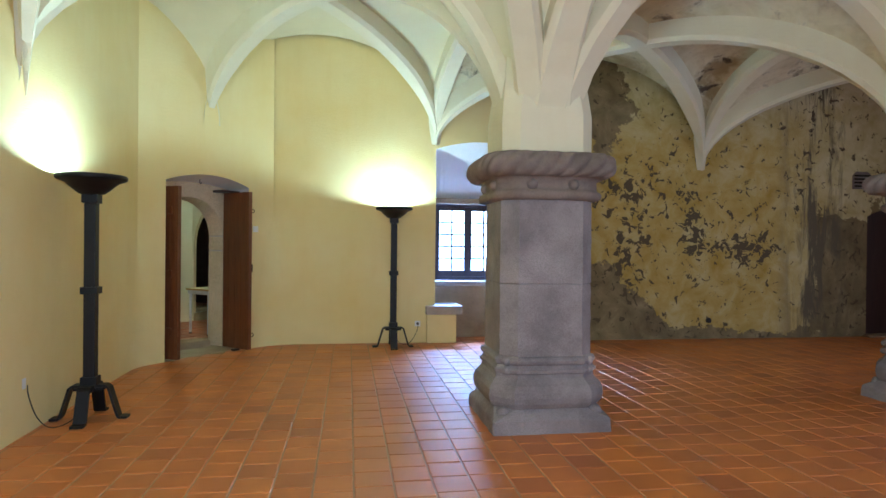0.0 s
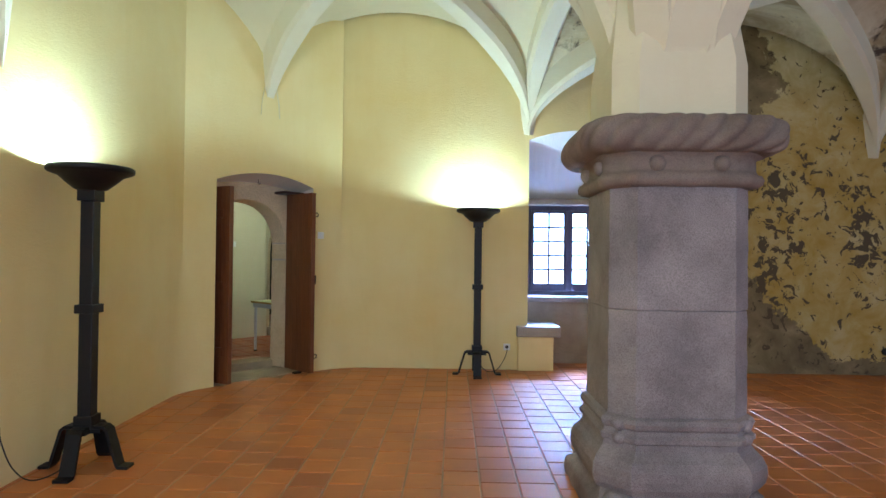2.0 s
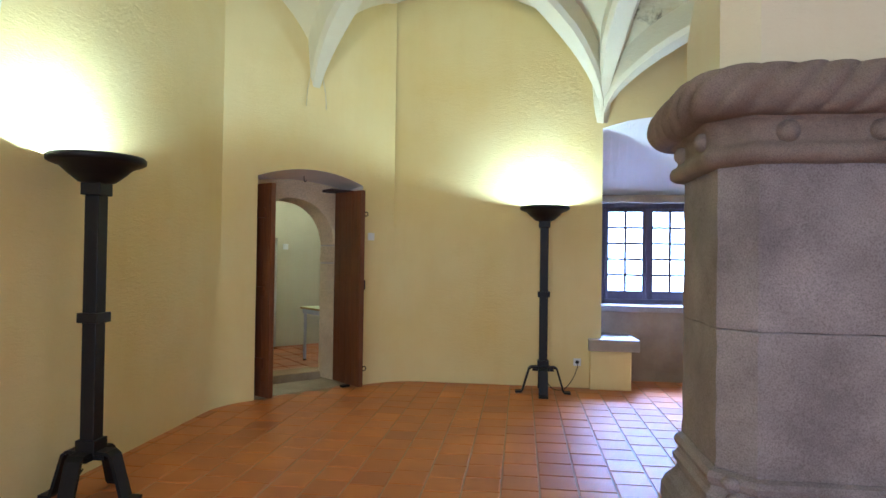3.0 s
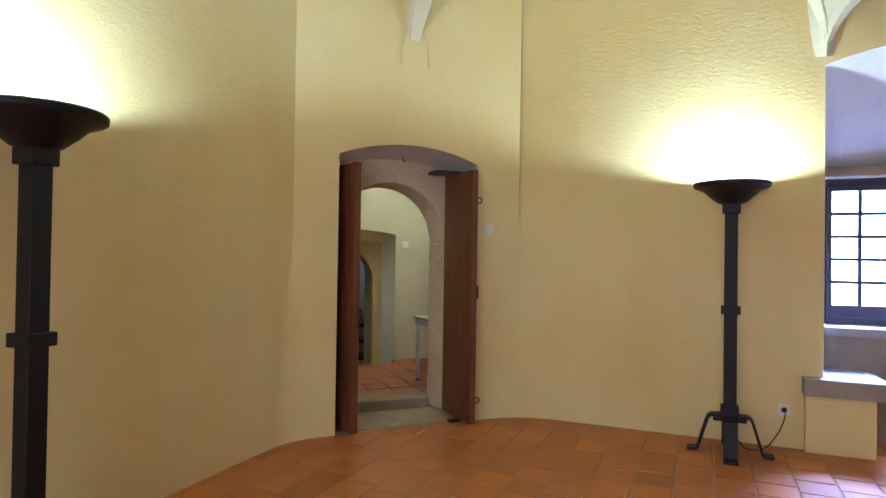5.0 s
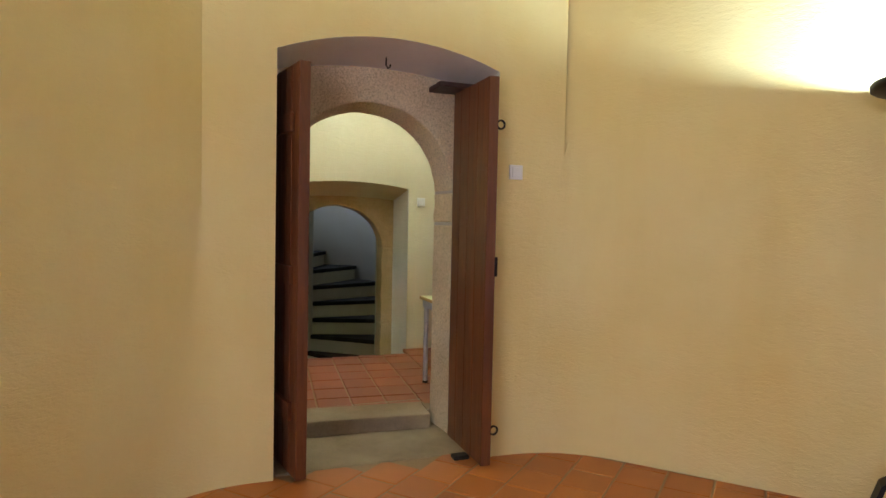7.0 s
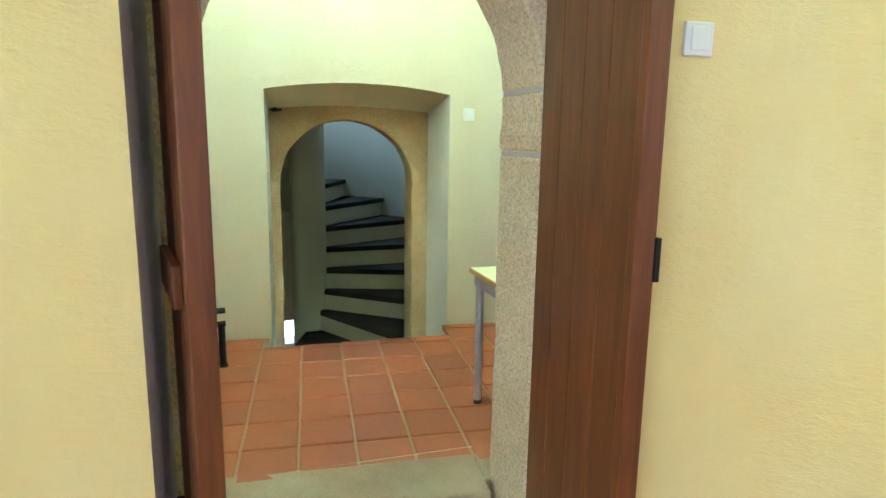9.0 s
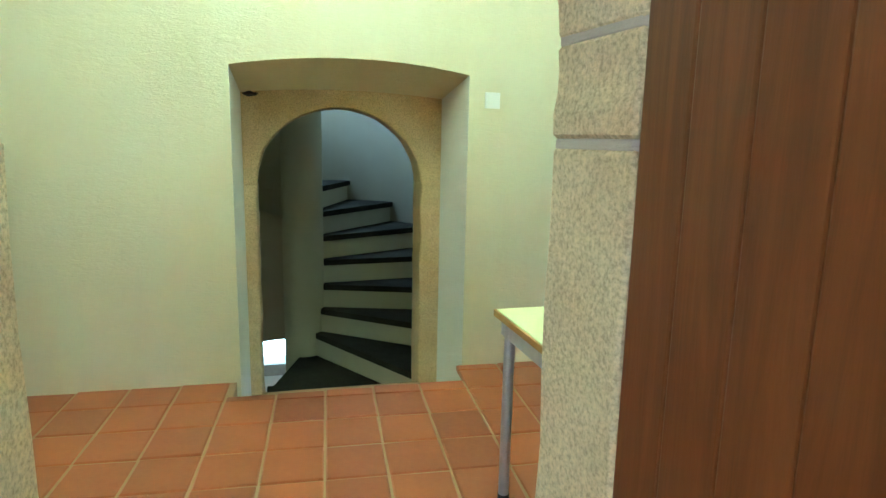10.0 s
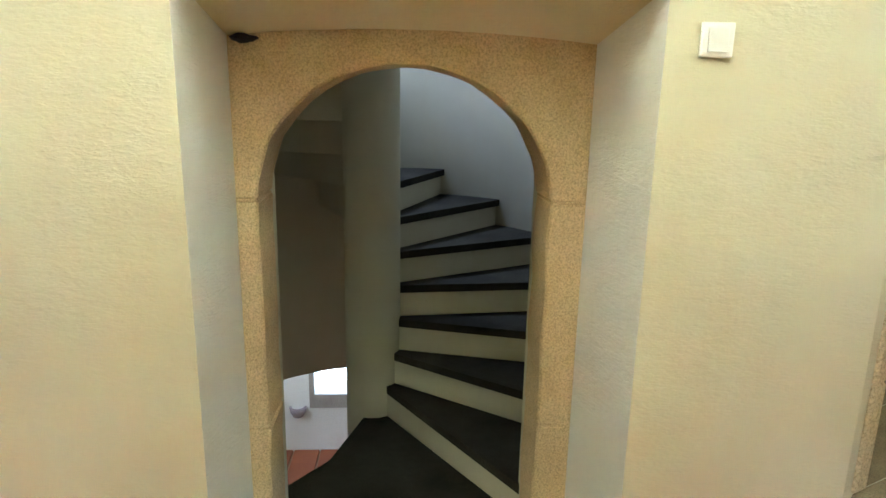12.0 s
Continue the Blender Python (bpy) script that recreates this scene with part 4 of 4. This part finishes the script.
def sector(r0, r1, t0, t1, z0, z1, n=5):
    bm = bmesh.new()
    pts = []
    for i in range(n + 1):
        t = radians(t0 + (t1 - t0) * i / n)
        pts.append((r1 * math.cos(t), r1 * math.sin(t)))
    for i in range(n, -1, -1):
        t = radians(t0 + (t1 - t0) * i / n)
        pts.append((r0 * math.cos(t), r0 * math.sin(t)))
    lo = [bm.verts.new((x, y, z0)) for x, y in pts]
    hi = [bm.verts.new((x, y, z1)) for x, y in pts]
    bm.faces.new(hi)
    bm.faces.new(lo[::-1])
    for i in range(len(pts)):
        j = (i + 1) % len(pts)
        bm.faces.new((lo[i], lo[j], hi[j], hi[i]))
    return bm


st = tagged(thing("spiral_staircase", SM, "spiral stairs with dark slate treads and limewashed risers", "staircase"), kind="structure")
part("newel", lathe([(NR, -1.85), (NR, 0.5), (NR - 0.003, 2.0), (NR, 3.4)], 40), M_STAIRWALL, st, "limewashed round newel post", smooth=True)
Z1, DZ, T1, DT = -0.30, 0.206, -57.0, 21.0
for k in range(-3, 15):
    t0, z = T1 + DT * k, Z1 + DZ * k
    if k == -1:
        t0, t1 = T1 - 50, T1
    elif k < -1:
        t0 = T1 - 50 + DT * (k + 1)
        t1 = t0 + DT
    else:
        t1 = t0 + DT
    s = part("step", sector(NR - 0.01, SR + 0.05, t0, t1 + 0.5, z - 0.42 if k > 7 else z - 0.5, z - 0.052), M_STAIRWALL, st, "limewashed riser")
    tr = part("tread", sector(NR - 0.005, SR + 0.04, t0 - 1.3, t1 + 0.4, z - 0.05, z), M_SLATE, s, "dark slate tread")
part("landing", boxes(((-0.30, -1.70, Z1 - DZ - 0.3), (0.72, -0.75, Z1 - DZ - 0.004)), bevel=0.006), M_SLATE, st, "dark slate landing inside the doorway")
bm = bmesh.new()
NS = 72
for i in range(NS):
    ta, tb2 = 360 * i / NS, 360 * (i + 1) / NS
    tm = (ta + tb2) / 2
    zs = [(-2.0, 3.5)]
    if 88 < tm < 172:
        zs = [(-0.84, 3.5)]
    if 235 < tm < 305:
        zs = [(1.72, 3.5)]
    for za, zb in zs:
        pa = (SR * math.cos(radians(ta)), SR * math.sin(radians(ta)))
        pb = (SR * math.cos(radians(tb2)), SR * math.sin(radians(tb2)))
        qa = ((SR + 0.1) * math.cos(radians(ta)), (SR + 0.1) * math.sin(radians(ta)))
        qb = ((SR + 0.1) * math.cos(radians(tb2)), (SR + 0.1) * math.sin(radians(tb2)))
        quad(bm, (*pa, za), (*pb, za), (*pb, zb), (*pa, zb))
        quad(bm, (*qa, za), (*qb, za), (*qb, zb), (*qa, zb))
        quad(bm, (*pa, za), (*pb, za), (*qb, za), (*qa, za))
bmesh.ops.remove_doubles(bm, verts=bm.verts, dist=0.0005)
bm.transform(SM)
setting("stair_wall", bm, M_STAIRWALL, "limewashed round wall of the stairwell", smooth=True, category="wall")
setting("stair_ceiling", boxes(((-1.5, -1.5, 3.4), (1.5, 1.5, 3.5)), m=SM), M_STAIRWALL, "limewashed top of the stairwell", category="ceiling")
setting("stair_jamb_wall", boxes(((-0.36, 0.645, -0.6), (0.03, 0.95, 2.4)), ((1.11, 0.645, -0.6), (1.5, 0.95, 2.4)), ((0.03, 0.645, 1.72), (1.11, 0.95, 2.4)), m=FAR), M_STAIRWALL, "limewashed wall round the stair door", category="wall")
# lower landing with its small window
LW = FAR @ pose(0.39, 3.72, 0)
setting("wall_lower", boxes(((-1.9, 0, -1.95), (-0.66, 0.3, -0.5)), ((-0.12, 0, -1.95), (0.8, 0.3, -0.5)), ((-0.66, 0, -1.95), (-0.12, 0.3, -1.21)), ((-0.66, 0, -0.80), (-0.12, 0.3, -0.5)), m=LW), M_WHITE, "white wall of the lower landing with a small window", category="wall")
setting("window_2", boxes(((-0.68, -0.01, -1.35), (-0.10, 0.31, -1.21)), ((-0.71, -0.01, -1.35), (-0.662, 0.31, -0.79)), bevel=0.006, m=LW), M_BENCH, "stone surround of a small bright window", category="window")
setting("backdrop_2", boxes(((-1.2, 0.8, -1.8), (0.6, 0.82, 0.0)), m=LW), M_SKY2, "bright sky beyond the small window", category="backdrop")
setting("wall_lower_side", boxes(((-2.0, -1.5, -1.95), (-1.9, 0.3, -0.5)), m=LW), M_WHITE, "white side wall of the lower landing", category="wall")
setting("floor_lower", boxes(((-2.0, -2.6, -1.95), (1.4, 0.3, -1.81)), m=LW), M_MORTAR, "mortar bed of the lower landing", category="floor")
hs = thing("holy_water_stoup", LW @ pose(-0.82, 0, -1.36), "small carved stone bowl fixed to white wall", "stone bowl")
part("bowl", lathe([(0.015, -0.09), (0.05, -0.07), (0.075, -0.02), (0.08, 0.03), (0.065, 0.03), (0.05, 0.0), (0.005, -0.01)], 20), M_COLUMN, hs, smooth=True)

# ---- torchiere lamps ----


def torchiere(x, y, turn, cord):
    t = thing("floor_lamp", pose(x, y, 0, 0, 0, turn), "tall black iron torchiere floor lamp throwing light upwards", "floor lamp", "iron torchieres")
    bowl = [(0.05, 1.885), (0.10, 1.90), (0.16, 1.95), (0.20, 1.99), (0.255, 2.01), (0.27, 2.02), (0.272, 2.045), (0.262, 2.055), (0.255, 2.045), (0.25, 2.025), (0.195, 2.0), (0.15, 1.955), (0.10, 1.915), (0.02, 1.905)]
    part("bowl", lathe(bowl, 48), M_IRON, t, "shallow black iron bowl", smooth=True)
    part("upper_collar", boxes(((-0.062, -0.062, 1.82), (0.062, 0.062, 1.895)), bevel=0.006), M_IRON, t)
    part("pole", boxes(((-0.045, -0.045, 0.32), (0.045, 0.045, 1.82)), bevel=0.006), M_IRON, t, "square black iron pole")
    part("middle_collar", boxes(((-0.066, -0.066, 1.055), (0.066, 0.066, 1.115)), bevel=0.005), M_IRON, t)
    part("lower_collar", boxes(((-0.062, -0.062, 0.27), (0.062, 0.062, 0.36)), bevel=0.006), M_IRON, t)
    part("top_plate", boxes(((-0.115, -0.05, 0.245), (0.115, 0.05, 0.272)), ((-0.05, -0.115, 0.245), (0.05, 0.115, 0.2715)), bevel=0.003), M_IRON, t)
    for i in range(4):
        m = pose(0, 0, 0, 0, 0, 90 * i)
        pts = [m @ Vector(p) for p in ((0.05, 0, 0.285), (0.128, 0, 0.283), (0.152, 0, 0.265), (0.222, 0, 0.03), (0.234, 0, 0.012), (0.30, 0, 0.010))]
        part("leg", sweep_bar(pts, 0.098, 0.02, m @ Vector((0, 1, 0))), M_IRON, t, "bent flat iron leg")
    part("bulb_holder", lathe([(0.03, 1.905), (0.03, 1.95), (0.02, 1.955)], 16), M_PLASTIC, t)
    inv = t.matrix_world.inverted()
    pts = [Vector(p) for p in cord]
    fine = []
    for i in range(len(pts) - 1):
        p0, p1, p2, p3 = pts[max(i - 1, 0)], pts[i], pts[i + 1], pts[min(i + 2, len(pts) - 1)]
        for j in range(6):
            s = j / 6
            fine.append(0.5 * ((2 * p1) + (p2 - p0) * s + (2 * p0 - 5 * p1 + 4 * p2 - p3) * s * s + (3 * p1 - p0 - 3 * p2 + p3) * s ** 3))
    fine.append(pts[-1])
    part("cord", tube([inv @ p for p in fine], 0.0045, 6), M_BLACK, t, "thin black power cord", smooth=True)
    return t


torchiere(*LAMPS[0], 2, [(-3.46, 4.27, 0.2), (-3.52, 4.17, 0.05), (-3.62, 4.03, 0.02), (-3.69, 3.95, 0.12), (-3.73, 3.90, 0.30), (-3.735, 3.89, 0.39)])
torchiere(*LAMPS[1], 0, [(-0.63, 7.775, 0.15), (-0.55, 7.82, 0.04), (-0.42, 7.92, 0.02), (-0.32, 8.0, 0.12), (-0.27, 8.03, 0.23), (-0.26, 8.045, 0.28)])
switch("wall_socket", pose(-0.26, WALL_Y - 0.001, 0.295), "white wall socket with black plug", False)
switch("wall_socket", pose(-3.765, 3.89, 0.40, 0, 0, -91), "white wall socket with black plug", False)

# ---- tiled floors ----
setting("floor", boxes(((-4.3, -3.8, -0.10), (9.4, 9.0, -0.006))), M_MORTAR, "mortar bed under the terracotta tiles")
setting("floor_2", boxes(((-2.2, -2.0, -0.05), (-0.021, 0.02, FZ - 0.008)), ((1.251, -2.0, -0.05), (4.1, 0.02, FZ - 0.008)), ((1.9, 0.021, -0.05), (4.1, 0.9, FZ - 0.009)), ((-0.02, -2.0, -0.05), (1.25, -0.205, FZ - 0.008)), m=FAR), M_MORTAR, "mortar bed of the small room")


def tile_mesh(name, w, d, h, mat, gap):
    bm = bmesh.new()
    box(bm, (-w / 2 + gap, -d / 2 + gap, -h), (w / 2 - gap, d / 2 - gap, 0))
    top = [e for e in bm.edges if all(v.co.z > -1e-6 for v in e.verts)]
    bmesh.ops.bevel(bm, geom=top, offset=0.006, segments=1, affect="EDGES")
    me = bpy.data.meshes.new(name)
    bm.to_mesh(me)
    bm.free()
    me.materials.append(mat)
    return me


def inside_hall(x, y):
    if y > 8.22:
        return -0.1 < x < 1.45 and y < 8.74
    if x < -3.72 - (y + 3.6) * 0.022:
        return False
    q = DOOR.inverted() @ Vector((x, y, 0))
    return q.y < 0.02 and y > -3.55 and x < 8.95


TS = 0.2466
rng = random.Random(4)
me = tile_mesh("tile", TS, 0.25, 0.03, M_TILE, 0.004)
floor_ob = bpy.data.objects["floor"]
rest_v, rest_f = [], []
count = 0
src = [tuple(v.co) for v in me.vertices]
faces = [tuple(p.vertices) for p in me.polygons]
for i in range(-15, 40):
    shift = rng.uniform(0, 0.25)
    for j in range(-16, 50):
        y = j * 0.25 + shift
        x = -0.406 + i * TS
        if not inside_hall(x, y):
            continue
        m = pose(x, y, rng.uniform(-0.0025, 0.001), rng.uniform(-0.35, 0.35), rng.uniform(-0.35, 0.35), rng.uniform(-0.5, 0.5))
        if count < 300 and -2.2 < x < 0.3 and 1.2 < y < 8.1:
            ob = new("tile", me)
            ob.matrix_world = m
            ob.parent = floor_ob
            count += 1
        else:
            o = len(rest_v)
            rest_v += [tuple(m @ Vector(c)) for c in src]
            rest_f += [tuple(o + k for k in f) for f in faces]
mm = bpy.data.meshes.new("tiles")
mm.from_pydata(rest_v, [], rest_f)
mm.materials.append(M_TILE)
ob = new("tiles", mm)
ob.parent = floor_ob
tagged(ob, "glazed terracotta floor tiles", kind="stuff")

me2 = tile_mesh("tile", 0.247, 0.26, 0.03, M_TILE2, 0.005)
floor2 = bpy.data.objects["floor_2"]
TILE2 = DOOR @ pose(-0.53, 0.815, FZ, 0, 0, -5.0)
for j in range(8):
    for i in range(-8, 14):
        spot2 = TILE2 @ Vector(((i + 0.5) * 0.247, (j + 0.5) * 0.26, 0))
        q = FAR.inverted() @ spot2
        # cut the last row where it meets the far wall or the stair sill
        limit = -0.205 if -0.05 < q.x < 1.27 else 0.0
        far_side = min(q.y + 0.13, limit)
        long = far_side - (q.y - 0.13)
        if long < 0.04 or q.x > 3.3:
            continue
        spot2 = TILE2 @ Vector(((i + 0.5) * 0.247, j * 0.26 + long / 2, 0))
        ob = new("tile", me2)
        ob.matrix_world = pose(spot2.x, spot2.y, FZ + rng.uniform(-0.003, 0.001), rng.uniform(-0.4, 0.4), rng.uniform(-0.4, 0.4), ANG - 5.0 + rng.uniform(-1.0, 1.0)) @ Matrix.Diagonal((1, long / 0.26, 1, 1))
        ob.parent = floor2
floor3 = bpy.data.objects["floor_lower"]
for i in range(-8, 4):
    for j in range(-8, 1):
        ob = new("tile", me2)
        ob.matrix_world = LW @ pose(i * 0.25, j * 0.24 - 0.1, -1.79, 0, 0, rng.uniform(-0.8, 0.8))
        ob.parent = floor3
